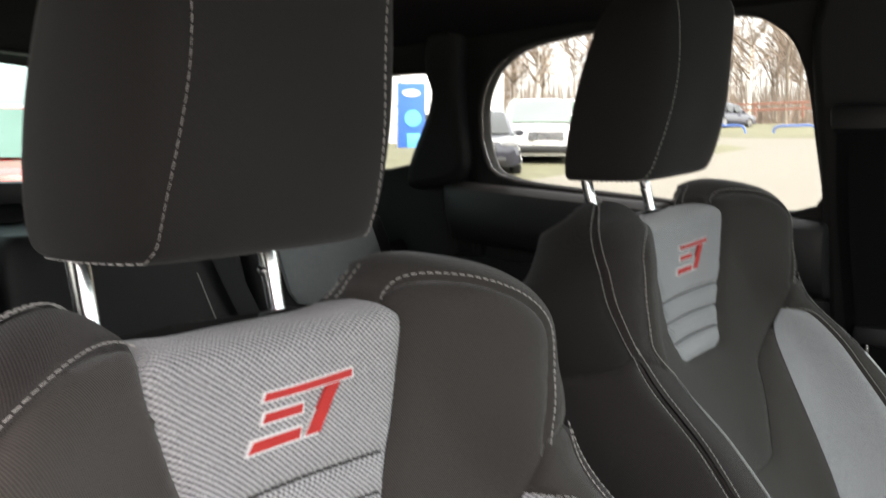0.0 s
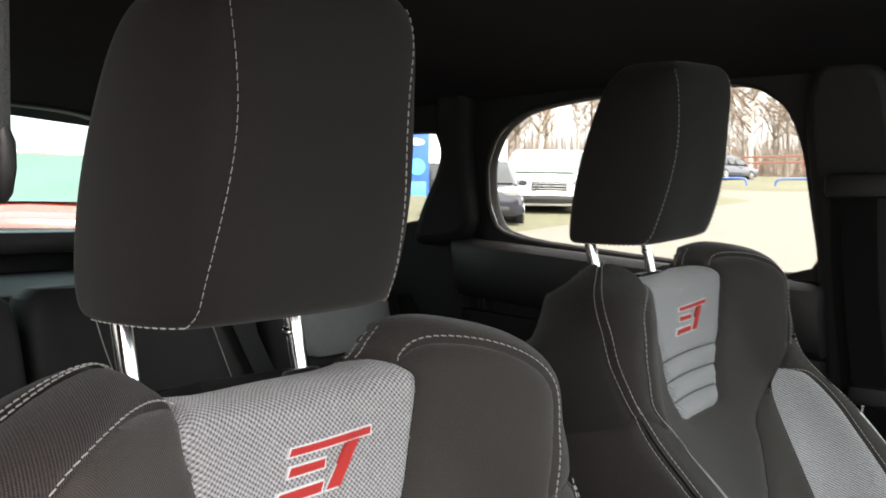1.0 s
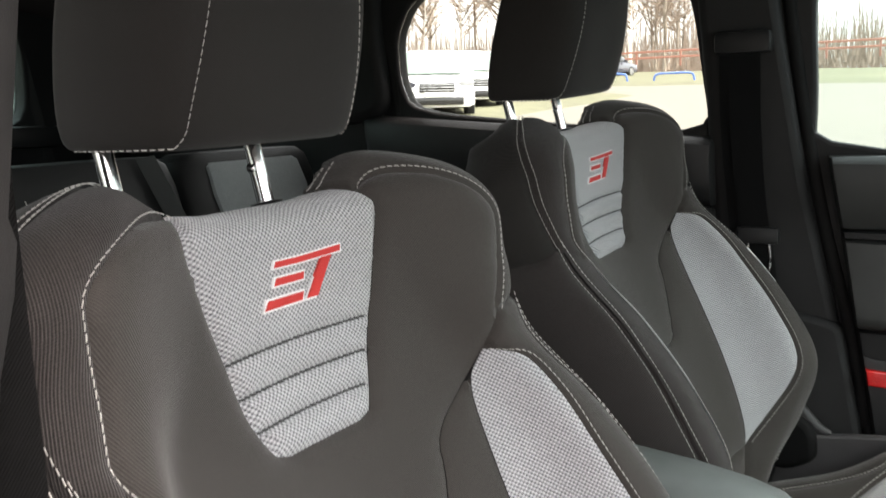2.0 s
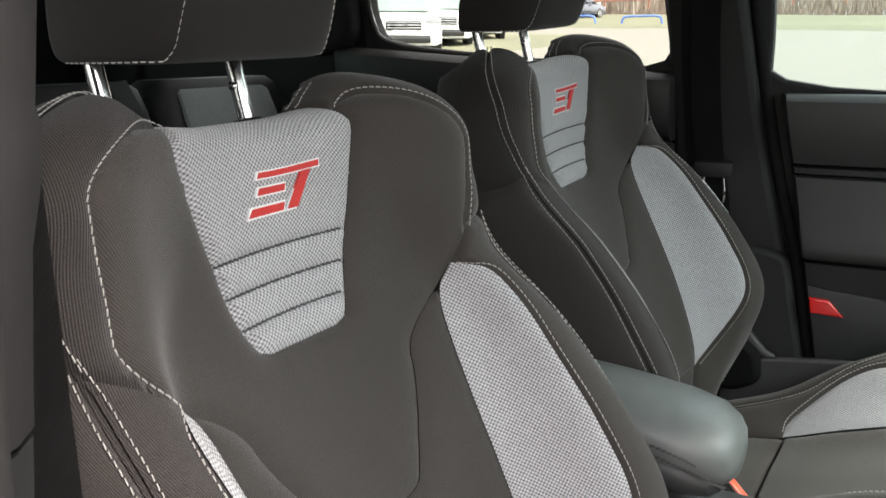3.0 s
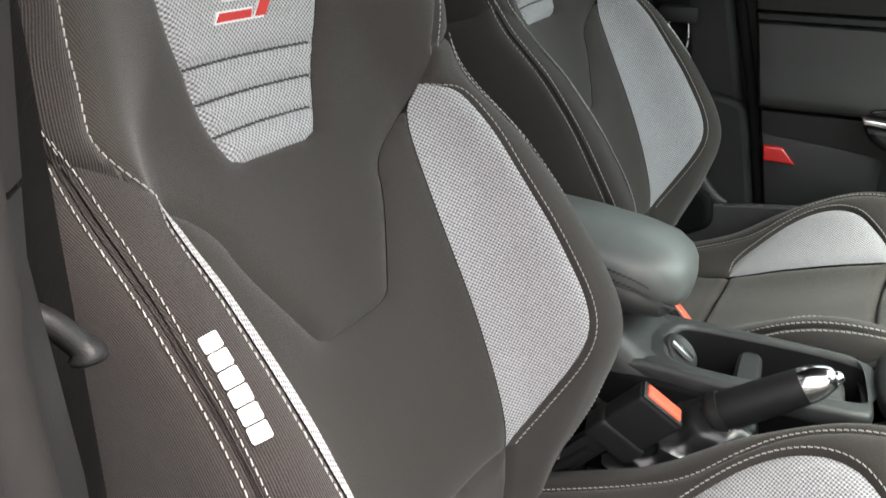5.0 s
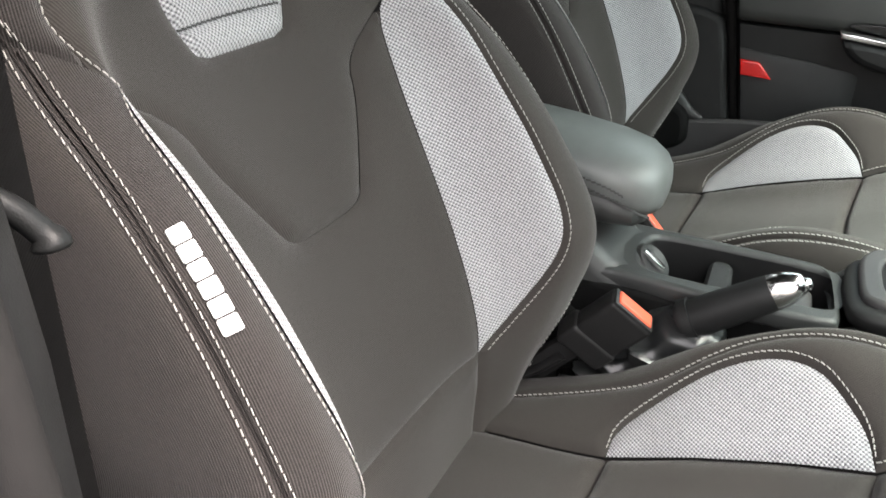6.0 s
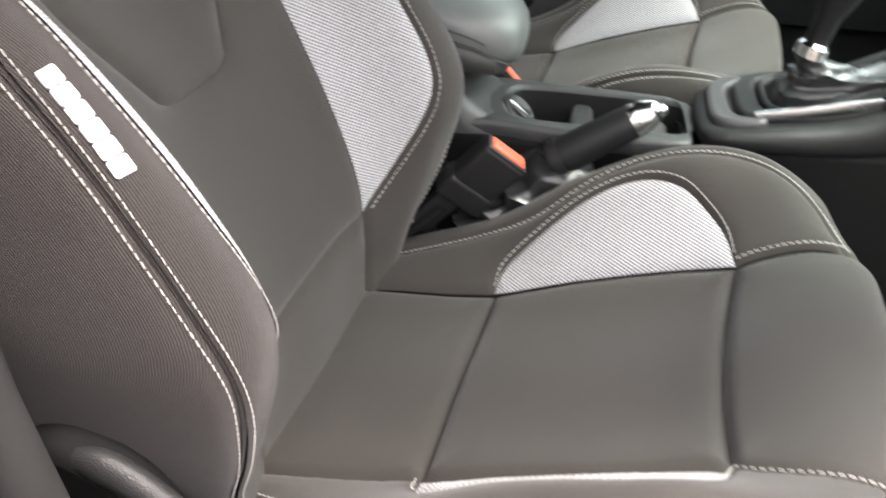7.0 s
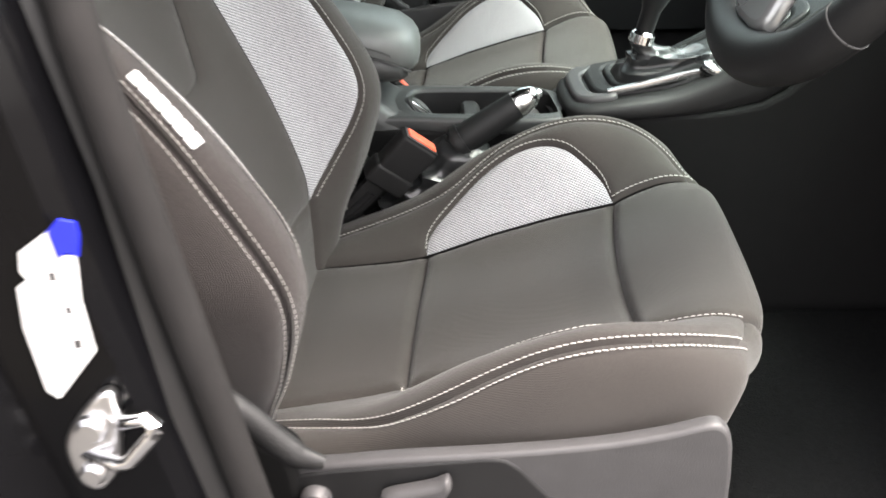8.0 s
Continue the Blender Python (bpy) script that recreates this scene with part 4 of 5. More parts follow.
hung("tongue", tube(smooth_line(loop, 4), .0028, 8), CHROME, belt, binv, "chrome belt tongue")

# front passenger door
front_door = thing("front_door", (1.4, -.4, .3), "closed dark car door with chrome handle", "car door")
finv = front_door.matrix_world.inverted()
FRONT_WIN = [(.150, 1.112), (.147, 1.20), (.152, 1.34), (.145, 1.42), (-.10, 1.435), (-.40, 1.40), (-.75, 1.22), (-.88, 1.10), (-.45, 1.10)]
hung("door_body", plate([[(.10, .32), (.19, 1.05), (.25, 1.46), (-.5, 1.46), (-1.0, 1.13), (-1.0, .32)], rounded(FRONT_WIN, 3)], .04, lambda u, v, w: (far_wall(v) + .03 + w, u, v), .006), PILLARCLOTH, front_door, finv)
hung("window_pane", plate([rounded(FRONT_WIN, 3)], .004, far_inset(-.035), .001), SIDEGLASS, front_door, finv)


FYS = (.03, .024, .0, -.2, -.5, -.8, -.93, -.95)


def door_band(name, profile, material, label=""):
    hung(name, band(profile, FYS, 0, .185, 0, .58), material, front_door, finv, label)


door_band("door_top", [(1.104, .0), (1.102, .018), (1.092, .034), (1.07, .044), (1.03, .048), (1.0, .046), (.99, .041), (.987, .033)], DOORTOP, "charcoal padded door top")
door_band("door_inlay", [(.985, .035), (.983, .043), (.974, .043), (.972, .035)], PLASTIC)
door_band("middle_card", [(.970, .032), (.966, .040), (.94, .045), (.91, .047), (.875, .055), (.852, .060), (.838, .059), (.831, .053), (.828, .042)], DOORTOP, "dark grey padded door skin")
door_band("door_pad", [(.825, .036), (.822, .042), (.80, .042), (.74, .040), (.66, .034), (.60, .03)], PLASTIC, "black door pad")
hung("lower_card", band([(.781, .036), (.780, .043), (.772, .046), (.70, .042), (.55, .036), (.42, .03), (.36, .02)], (.03, .024, .0, -.05, -.10, -.13, -.145), .14, .185, 0, .58), GREYPLASTIC, front_door, finv, "charcoal lower door card")
hung("armrest", plate([rounded([(-.088, .826), (-.103, .80), (-.125, .785), (-.168, .774), (-.45, .74), (-.9, .735), (-.9, .79), (-.3, .806), (-.12, .823)], 3)], .07, far_inset(.05), .012), PLASTIC, front_door, finv)
hung("pull_handle", plate([[(-.086, .837), (-.089, .825), (-.30, .805), (-.46, .786), (-.46, .797), (-.30, .817)]], .022, far_inset(.076), .004), POSTCHROME, front_door, finv, "satin silver pull handle")
hung("handle_cup", plate([rounded([(-.092, .838), (-.105, .849), (-.15, .851), (-.30, .838), (-.30, .817)], 3)], .014, far_inset(.060), .003), GLOSSBLACK, front_door, finv)
hung("reflector", plate([[(.057, .765), (.025, .764), (.001, .737), (.053, .739)]], .014, far_inset(.046), .003), REFLECTOR, front_door, finv, "red door reflector")

# tail of the car
TAIL_WIN = [(.28, 1.19), (.33, 1.40), (.45, 1.435), (.72, 1.44), (.99, 1.435), (1.11, 1.40), (1.16, 1.19), (1.05, 1.175), (.72, 1.17), (.39, 1.175)]
tagged(part("wall_tailgate", plate([[(.03, .32), (1.41, .32), (1.36, 1.46), (.08, 1.46)], rounded(TAIL_WIN, 3)], .05, lambda u, v, w: (u, 1.85 + w - .35 * max(v - 1.15, 0), v), .008), PILLARCLOTH), "black tailgate trim with rear window", "wall", "", "structure")
tw = tagged(part("window_tail", plate([rounded(TAIL_WIN, 3)], .004, lambda u, v, w: (u, 1.86 + w - .35 * max(v - 1.15, 0), v), .001), REARGLASS), "green tinted rear window", "window", "", "structure")
tw.visible_shadow = False
tagged(part("trim_tailgate_sill", box(.72, 1.79, 1.155, 1.0, .06, .05, .015), GREYPLASTIC), "charcoal tailgate sill trim", "trim", "", "structure")
tagged(part("parcel_shelf", box(.72, 1.56, 1.08, 1.22, .42, .03, .01), PILLARCLOTH), "black cloth parcel shelf behind the bench", "parcel shelf")

# driver's side: rear door, centre pillar, sill
NEAR_WIN = [(u + .15, v) for u, v in REAR_WIN]


def near_side(u, v, w):
    return (near_wall(v) - .02 + w, u, v)


rdoor2 = thing("rear_door", (.03, .8, .3), "black closed rear car door with clear window", "car door")
rinv = rdoor2.matrix_world.inverted()
hung("door_body", plate([[(.46, .32), (1.9, .32), (1.9, 1.46), (.46, 1.46)], rounded(NEAR_WIN, 3)], .05, near_side, .006), PILLARCLOTH, rdoor2, rinv)
np_ = hung("window_pane", plate([rounded(NEAR_WIN, 3)], .004, near_side, .001), GLASS, rdoor2, rinv)
np_.visible_shadow = False
hung("door_card", plate([rounded([(.47, 1.13), (.75, 1.148), (1.07, 1.178), (1.1, 1.03), (.47, .99)], 4)], .06, lambda u, v, w: (near_wall(v) + .02 + w, u, v), .022), GREYPLASTIC, rdoor2, rinv)


def lean(z):
    """How far back the driver's centre pillar stands at a height."""
    return .255 + (z - 1.0) * .175


rows = []
for z, dx in ((1.032, 0), (1.036, 0), (1.05, 0), (1.10, 0), (1.128, .004), (1.147, .004), (1.156, 0), (1.2, 0), (1.35, 0), (1.46, 0)):
    y, x = lean(z), near_wall(z) - .045 + .04 * max(z - 1.08, 0) + dx
    rows.append([(x + a, y + b, z) for a, b in ((-.005, .013), (.0, .008), (.010, .006), (.024, .010), (.0385, .020), (.042, .05), (.042, .22), (-.005, .22), (-.012, .03))])
tagged(part("pillar_driver_trim", loft(rows), PILLARGREY), "charcoal upper centre pillar trim by the open door", "pillar", "", "structure")
rows = []
for z in (.30, .45, .6, .75, .9, 1.0, 1.022, 1.028):
    y, x = lean(z) + .002, near_wall(z) - .044 - .022 * min(max((.93 - z) / .15, 0), 1)
    rows.append([(x + a, y + b, z) for a, b in ((-.005, .013), (.0, .008), (.010, .006), (.024, .010), (.0385, .020), (.042, .05), (.042, .22), (-.005, .22), (-.012, .03))])
tagged(part("pillar_driver_lower_trim", loft(rows), PLASTIC), "black lower centre pillar trim by the open door", "pillar", "", "structure")
tagged(part("trim_pillar_seal", tube(smooth_line([(x, lean(z) - .003, z) for x, z in ((-.018, .30), (-.018, .5), (-.016, .75), (-.008, .95), (-.001, 1.0), (.008, 1.05), (.019, 1.105), (.037, 1.175), (.066, 1.30), (.098, 1.45))], 5), .012, 16), SEALGREY), "thick soft dark grey door seal", "seal", "", "structure")
rows = []
for z in (.28, .45, .6, .75, .9, 1.05, 1.2, 1.35, 1.46):
    y, x = lean(z), near_wall(z) - .06
    rows.append([(x + a, y + b, z) for a, b in ((.006, .018), (-.014, .022), (-.028, .034), (-.030, .10), (-.05, .115), (-.075, .125), (-.08, .20), (.01, .21))])
jamb = tagged(part("pillar_driver_jamb", loft(rows), PAINTBLACK), "gloss black painted door jamb", "pillar", "", "structure")

striker = thing("door_striker", (-.05, .275, .74), "chrome door striker on the black jamb", "door striker")
sinv = striker.matrix_world.inverted()
hung("base_plate", plate([rounded([(.261, .790), (.253, .783), (.262, .727), (.277, .707), (.290, .715), (.293, .745), (.285, .763)], 1)], .010, lambda u, v, w: (-.048 + w, u, v), .003), SATIN, striker, sinv)
hung("loop", tube([(-.048, .258, .768), (-.058, .250, .770), (-.064, .234, .778), (-.066, .229, .775), (-.066, .231, .768), (-.064, .249, .745), (-.062, .256, .741), (-.056, .270, .740), (-.048, .282, .739)], .0048, 12), CHROME, striker, sinv, "chrome striker loop")
for u, v, r in ((.271, .763, .0095), (.277, .728, .0085)):
    hung("bolt", lathe([(r, 0), (r, .005), (r * .7, .008), (.0, .008)], Matrix.Translation((-.052, u, v)) @ pose(0, 0, 0, 0, -90, 0), 12), SATIN, striker, sinv)

label_ = thing("jamb_sticker", (-.045, .275, .83), "white and blue sticker on the black jamb", "sticker")
linv = label_.matrix_world.inverted()


def on_jamb(u, v, w):
    return (near_wall(v) - .0912 + w, u, v)


hung("sheet", plate([[(.288, .879), (.270, .892), (.267, .877), (.259, .877), (.2625, .848), (.2615, .813), (.289, .779), (.295, .785), (.2975, .830), (.2945, .857), (.288, .862), (.2905, .867)]], .0016, on_jamb, .0004), STICKER, label_, linv)
blue = hung("blue_patch", plate([[(.271, .891), (.263, .899), (.255, .897), (.2545, .889), (.2575, .876), (.263, .879), (.269, .874)]], .0024, on_jamb, .0005), BLUE, label_, linv)
hung("pale_patch", plate([[(.267, .891), (.261, .896), (.257, .891), (.259, .882), (.265, .878)]], .0032, on_jamb, .0005), PALEBLUE, blue, linv, "pale blue printed patch")
for u, v, a in ((.274, .864, .0022), (.270, .842, .0018), (.270, .819, .0024)):
    hung("printed_bar", plate([[(u + a, v + a), (u - a, v + a * 1.2), (u - a, v - a), (u + a, v - a * 1.2)]], .0024, on_jamb, .0003), TRIMGREY, label_, linv, "plain grey printed bar")

tagged(part("sill_driver", box(.03, -.25, .34, .12, 1.3, .12, .03), PAINTBLACK), "gloss black door sill", "sill", "", "structure")
tagged(part("sill_passenger", box(1.40, -.25, .34, .12, 1.3, .12, .03), PLASTIC), "black sill trim", "sill", "", "structure")
belt2 = thing("seat_belt", (.085, .29, .93), "black seat belt lever by the driver's pillar", "seat belt")
b2 = belt2.matrix_world.inverted()
hung("belt_arm", tube(smooth_line([(.022, .368, .965), (.047, .338, .962), (.067, .313, .952), (.078, .299, .934), (.079, .296, .925)], 5), [.007] * 16 + [.009, .010, .010, .009, .006], 12), LEATHER, belt2, b2)
hung("guide_cap", loft([ring(.137, .345, 1.262 + dz, .005 * g, .008 * g, 18, 2.4) for dz, g in ((-.016, .35), (-.012, .75), (-.002, 1), (.008, .95), (.014, .6))]), PLASTIC, belt2, b2, "black belt guide cover")
hung("guide_slide", box(.136, .345, 1.315, .008, .010, .09, .003), GREYPLASTIC, belt2, b2)
hung("webbing", strap([(.106, .378, 1.27), (.097, .363, 1.1), (.087, .346, .9), (.077, .329, .7), (.063, .306, .42)], .047, along=(.78, -.62, 0)), WEBBING, belt2, b2)

# ---- rear bench ----
bench = thing("rear_bench", (.72, 1.1, .3), "black cloth rear bench with dark grey panels", "car seat")
ninv = bench.matrix_world.inverted()
for cx, w in ((.335, .185), (.715, .19), (1.09, .18)):
    def bench_ring(z, y, grow=1.0, d=.13):
        return ring(cx, y + d / 2, z, w * grow, d / 2, 28, 5)
    hung("backrest", loft([bench_ring(.50, .92, .96, .16), bench_ring(.60, .93, 1, .17), bench_ring(.80, .98, 1, .15), bench_ring(1.0, 1.035, 1), bench_ring(1.08, 1.06, .99, .11), bench_ring(1.115, 1.075, .95, .09), bench_ring(1.128, 1.09, .86, .06)]), PILLARCLOTH, bench, ninv, "black cloth backrest")
    if w < .19:
        hung("back_panel", loft([ring(cx - .005, y, z, .125 * g, .010, 24, 5) for z, y, g in ((.985, 1.034, .70), (.99, 1.035, .85), (1.01, 1.040, .95), (1.06, 1.055, 1), (1.105, 1.073, .97), (1.112, 1.08, .9))]), REARGREY, bench, ninv, "grey mesh panel")
for pts in ([(.605, 1.052, 1.085), (.611, 1.043, 1.05), (.622, 1.036, 1.01)], [(.793, 1.047, 1.06), (.803, 1.037, 1.02), (.816, 1.025, .97)]):
    hung("piping", tube(smooth_line(pts, 4), .0008, 6), THREAD, bench, ninv, "thin pale seam")
hung("cushion", loft([ring(.72, .74, z, .60 * g, .27 * g, 40, 5) for z, g in ((.42, .97), (.50, 1), (.56, .99), (.585, .93))]), CLOTH, bench, ninv)
hung("belt_webbing", strap([(.835, 1.075, 1.13), (.848, 1.045, 1.06), (.880, 1.016, .965), (.93, .97, .84), (.96, .92, .66)], .043, along=(1, .1, .1)), GREYWEB, bench, ninv, "grey rear belt")
hung("belt_webbing", strap([(1.27, 1.06, 1.07), (1.30, 1.03, .98), (1.33, .97, .80), (1.33, .93, .62)], .047, along=(1, .1, 0)), WEBBING, bench, ninv)

# ---- centre console ----
console = thing("centre_console", (.72, .0, .3), "black plastic centre console with open cup tray", "console")
cinv = console.matrix_world.inverted()
TOP = [(.630, .150), (.768, .150), (.764, .05), (.758, -.05), (.752, -.112), (.640, -.118), (.622, -.112), (.621, -.05), (.623, .02), (.632, .10)]
TRAY = [(.668, .090), (.715, .094), (.741, .085), (.746, .06), (.744, -.06), (.734, -.108), (.715, -.114), (.662, -.113), (.650, -.104), (.647, -.08), (.649, .02), (.652, .076)]
POD = [(.640, -.120), (.700, -.116), (.752, -.122), (.775, -.15), (.79, -.22), (.80, -.30), (.803, -.38), (.802, -.44), (.80, -.50), (.650, -.50), (.638, -.44), (.630, -.38), (.622, -.30), (.618, -.22), (.619, -.15), (.627, -.130)]


def deck(y):
    """Height of the console's top along the car."""
    d = max(0, -.25 - y)
    return .702 + max(0, -.13 - y) * .13 + .60 * d * d / (d + .08)


def skirt(y):
    """Height of the raised part's lower edge along the car."""
    return float(np.interp(-y, (.12, .25, .316, .38, .41, .44, .47, .50), (.684, .688, .692, .700, .717, .746, .782, .82))) - .004


hung("top_cover", plate([rounded(TOP, 4), rounded(TRAY, 3)], .022, lambda u, v, w: (u, v, .677 + w), .006), CONSOLEGREY, console, cinv)
hung("gear_pod", plate([rounded(POD, 3)], .05, lambda u, v, w: (u, v, skirt(v) + (deck(v) - skirt(v)) * (w + .025) / .05), .016), PLASTIC, console, cinv, "black raised gear surround")
hole = rounded(TRAY, 3)
lining = [[(.697 + (u - .697) * g, v * g, z) for u, v in hole] for z, g in ((.682, 1.0), (.66, .985), (.60, .96), (.578, .93))]
hung("tray_lining", loft(lining, cap=False), PLASTIC, console, cinv)
hung("tray_floor", box(.697, -.01, .574, .10, .20, .012, .003), PLASTIC, console, cinv)
SIDE = [(.16, .672), (.16, .32), (-.80, .32), (-.80, .86), (-.52, .85), (-.50, .825), (-.47, .787), (-.44, .752), (-.41, .723), (-.38, .706), (-.34, .698), (-.30, .694), (-.2, .689), (-.13, .684), (-.11, .672)]
hung("side_wall", plate([SIDE], .016, lambda u, v, w: (.634 + w - .004 * min(max(-u / .1, 0), 1) - .05 * max(.66 - v, 0), u, v), .007), SIDEBLACK, console, cinv)
hung("side_wall", plate([SIDE], .02, lambda u, v, w: (.757 + w + .03 * min(max((-.1 - u) / .1, 0), 1), u, v), .008), PLASTIC, console, cinv)
hung("tray_divider", loft([ring(.697, .006, z, .046 * g, .016 * h, 24, 5) for z, g, h in ((.58, 1, 1.2), (.64, 1, 1), (.668, .97, .85), (.672, .9, .6))]), GREYPLASTIC, console, cinv)
hung("tray_clip", loft([ring(.700, -.078, z, .032 * g, .020 * h, 20, 5) for z, g, h in ((.58, 1, 1.2), (.64, 1, 1), (.662, .95, .8), (.665, .85, .6))]), TRIMGREY, console, cinv, "grey tray clip")
hung("coin_bezel", turned(lathe([(.017, -.004), (.024, -.006), (.026, .002), (.023, .006), (.018, .003), (.0, -.001)], pose(0, 0, 0), 28), Matrix.Translation((.698, .081, .672)) @ pose(0, 0, 0, 38, 0, 0) @ Matrix.Diagonal((1.25, .95, 1, 1))), GREYPLASTIC, console, cinv)
hung("coin_holder", turned(box(0, 0, .004, .010, .030, .006, .002), Matrix.Translation((.700, .081, .673)) @ pose(0, 0, 0, 38, 0, 0)), POSTCHROME, console, cinv, "satin grey insert")
ramp = []
for y, z in ((.098, .688), (.108, .689), (.120, .695), (.135, .708), (.150, .724), (.170, .737), (.22, .742), (.33, .742), (.34, .730)):
    ramp.append([(x, y, h) for x, h in ((.624, .34), (.629, z - .03), (.632, z - .012), (.640, z - .003), (.652, z), (.70, z - .004), (.744, z), (.757, z - .003), (.765, z - .012), (.768, z - .03), (.772, .34))])
hung("rear_block", loft(ramp), CONSOLEGREY, console, cinv)

arm = thing("armrest", (.715, .18, .72), "dark grey leatherette armrest with black stitching", "armrest")
ainv = arm.matrix_world.inverted()


def arm_ring(y, w, z0, z1, p=2.6):
    return ring(.718, y, (z0 + z1) / 2, w, (z1 - z0) / 2, 36, p, "y")


# The top's highlight is put into colour: lighter pad, darkened shell below.
hung("pad", loft([arm_ring(.077, .018, .752, .772, 2.2), arm_ring(.080, .038, .741, .782, 2.3), arm_ring(.088, .054, .734, .792, 2.4), arm_ring(.106, .066, .732, .803, 2.5), arm_ring(.14, .0715, .738, .811, 2.5), arm_ring(.20, .0735, .750, .819, 2.5), arm_ring(.30, .073, .762, .828, 2.4), arm_ring(.36, .07, .77, .832), arm_ring(.375, .05, .78, .82)]), ARMLEATHER, arm, ainv)
hung("lower_shell", loft([arm_ring(.094, .048, .727, .750, 2.6), arm_ring(.104, .064, .722, .762), arm_ring(.13, .0715, .720, .774), arm_ring(.2, .0742, .722, .788), arm_ring(.36, .072, .745, .80)]), ARMDARK, arm, ainv, "dark grey leatherette side, darkened below the bright top")
for dz in (0.0, .010):
    pts = smooth_line([(.645, .34, .790 + dz), (.6435, .2, .779 + dz), (.647, .14, .766 + dz), (.655, .108, .751 + dz), (.670, .090, .739 + dz)], 8)
    hung("stitching", merge(*[box(*(a + b) / 2, .002, .005, .002, 0, 1, pose(0, 0, 0, 0, 0, math.degrees(math.atan2(-(b - a).x, (b - a).y)))) for a, b in zip(pts[::1], pts[1::1])]), THREADSHADE, arm, ainv)

# hand brake with its leather boot
brake = thing("hand_brake", (.60, .03, .62), "black leather hand brake with chrome tip", "hand brake")
hinv = brake.matrix_world.inverted()
a, b = Vector((.606, .024, .664)), Vector((.611, -.052, .715))
d = (b - a).normalized()
hung("grip", tube([a + d * t for t in (-.01, 0, .02, .04, .07, .086, .092)], [.0178, .0188, .0190, .0186, .0178, .0172, .016], 24, 1.1), LEATHER, brake, hinv)
hung("tip", tube([b + d * t for t in (-.006, -.003, .004, .012, .020, .026, .028)], [.0164, .0170, .0166, .0150, .0120, .0085, .004], 24, 1.12), CHROME, brake, hinv, "polished chrome tip")
hung("button", tube([b + d * t + Vector((0, 0, -.003)) for t in (.020, .031, .034)], [.0065, .0065, .004], 18), CHROME, brake, hinv)
hung("ring", tube([a + d * t for t in (-.005, .005)], .0215, 24, 1.1), LEATHER, brake, hinv)
rnd = random.Random(5)
folds = []
for k in range(41):
    t = k / 40
    c = a.lerp(Vector((.620, .055, .535)), t)
    rx, ry = .020 + .034 * t ** .6, .021 + .072 * t ** .6
    row = []
    for q in (2 * math.pi * j / 96 for j in range(96)):
        crease = .015 * (.5 - abs(math.sin(12 * t + 1.2 * math.sin(q + .6) + .4 * math.sin(2 * q)))) + .006 * (.5 - abs(math.sin(2.5 * q + 3 * t + .7 * math.sin(2 * q)))) + .002 * math.sin(9 * q + 13 * t)
        fold = math.sin(math.pi * min(t * 2.2, 1) * .5) * crease
        row.append((c.x + (rx + fold) * math.cos(q), c.y + (ry + fold * 1.3) * math.sin(q), c.z + .010 * math.cos(q) * (1 - t) + fold * .7))
    folds.append(row)
hung("boot", loft(folds), BOOT, brake, hinv, "creased black leather boot")

# seat belt buckles
def buckle(at, turn, name_label):
    t = thing("belt_buckle", at, name_label, "belt buckle", "belt buckles")
    m = pose(*at, *turn)
    i = t.matrix_world.inverted()
    body = merge(box(0, 0, -.028, .027, .057, .062, .006, 3), box(0, .000, -.064, .031, .061, .030, .005, 3), box(0, .006, -.105, .012, .030, .07, .004, 2))
    bmesh.ops.transform(body, matrix=m, verts=body.verts)
    hung("body", body, PLASTIC, t, i)
    rim = box(0, 0, .0005, .0245, .054, .008, .003, 2)
    bmesh.ops.transform(rim, matrix=m, verts=rim.verts)
    hung("rim", rim, PLASTIC, t, i)
    cap = box(0, 0, .002, .0175, .046, .010, .003, 3)
    bmesh.ops.transform(cap, matrix=m, verts=cap.verts)
    button = hung("button", cap, BUCKLERED, t, i, "orange-red release button")
    face = box(0, 0, .0072, .0085, .034, .0012, .0004, 1)
    bmesh.ops.transform(face, matrix=m, verts=face.verts)
    hung("button_face", face, BUCKLEPALE, button, i, "pale salmon button face")
    stalk = tube([m @ Vector(p) for p in ((0, .002, -.095), (0, .004, -.13), (0, .015, -.18))], .014, 12, .5)
    hung("stalk", stalk, PLASTIC, t, i)
    return t


buckle((.574, .079, .676), (40, -12, 10), "black buckle with orange-red button beside the driver's cushion")
buckle((.835, .10, .655), (40, 12, -10), "black buckle with orange-red button beside the passenger cushion")

# gear lever
gear = thing("gear_lever", (.71, -.25, .70), "gear lever in a black leather boot with chrome collar", "gear lever")
ginv = gear.matrix_world.inverted()


def gear_plate(u, v, w):
    return (u, v, deck(v) + .0 + w)


hung("surround", plate([rounded([(.65, -.158), (.775, -.158), (.785, -.22), (.78, -.40), (.765, -.44), (.66, -.44), (.652, -.40), (.650, -.22)], 4), rounded([(.665, -.185), (.76, -.185), (.768, -.23), (.765, -.39), (.75, -.42), (.675, -.42), (.66, -.39), (.657, -.23)], 4)], .014, gear_plate, .006), PLASTIC, gear, ginv)
hung("ring_end", plate([rounded([(.634, -.185), (.636, -.150), (.652, -.130), (.74, -.130), (.768, -.145), (.772, -.175), (.755, -.172), (.735, -.152), (.668, -.152), (.652, -.162), (.648, -.190)], 3)], .016, gear_plate, .005), TRIMGREY, gear, ginv, "grey ring end")
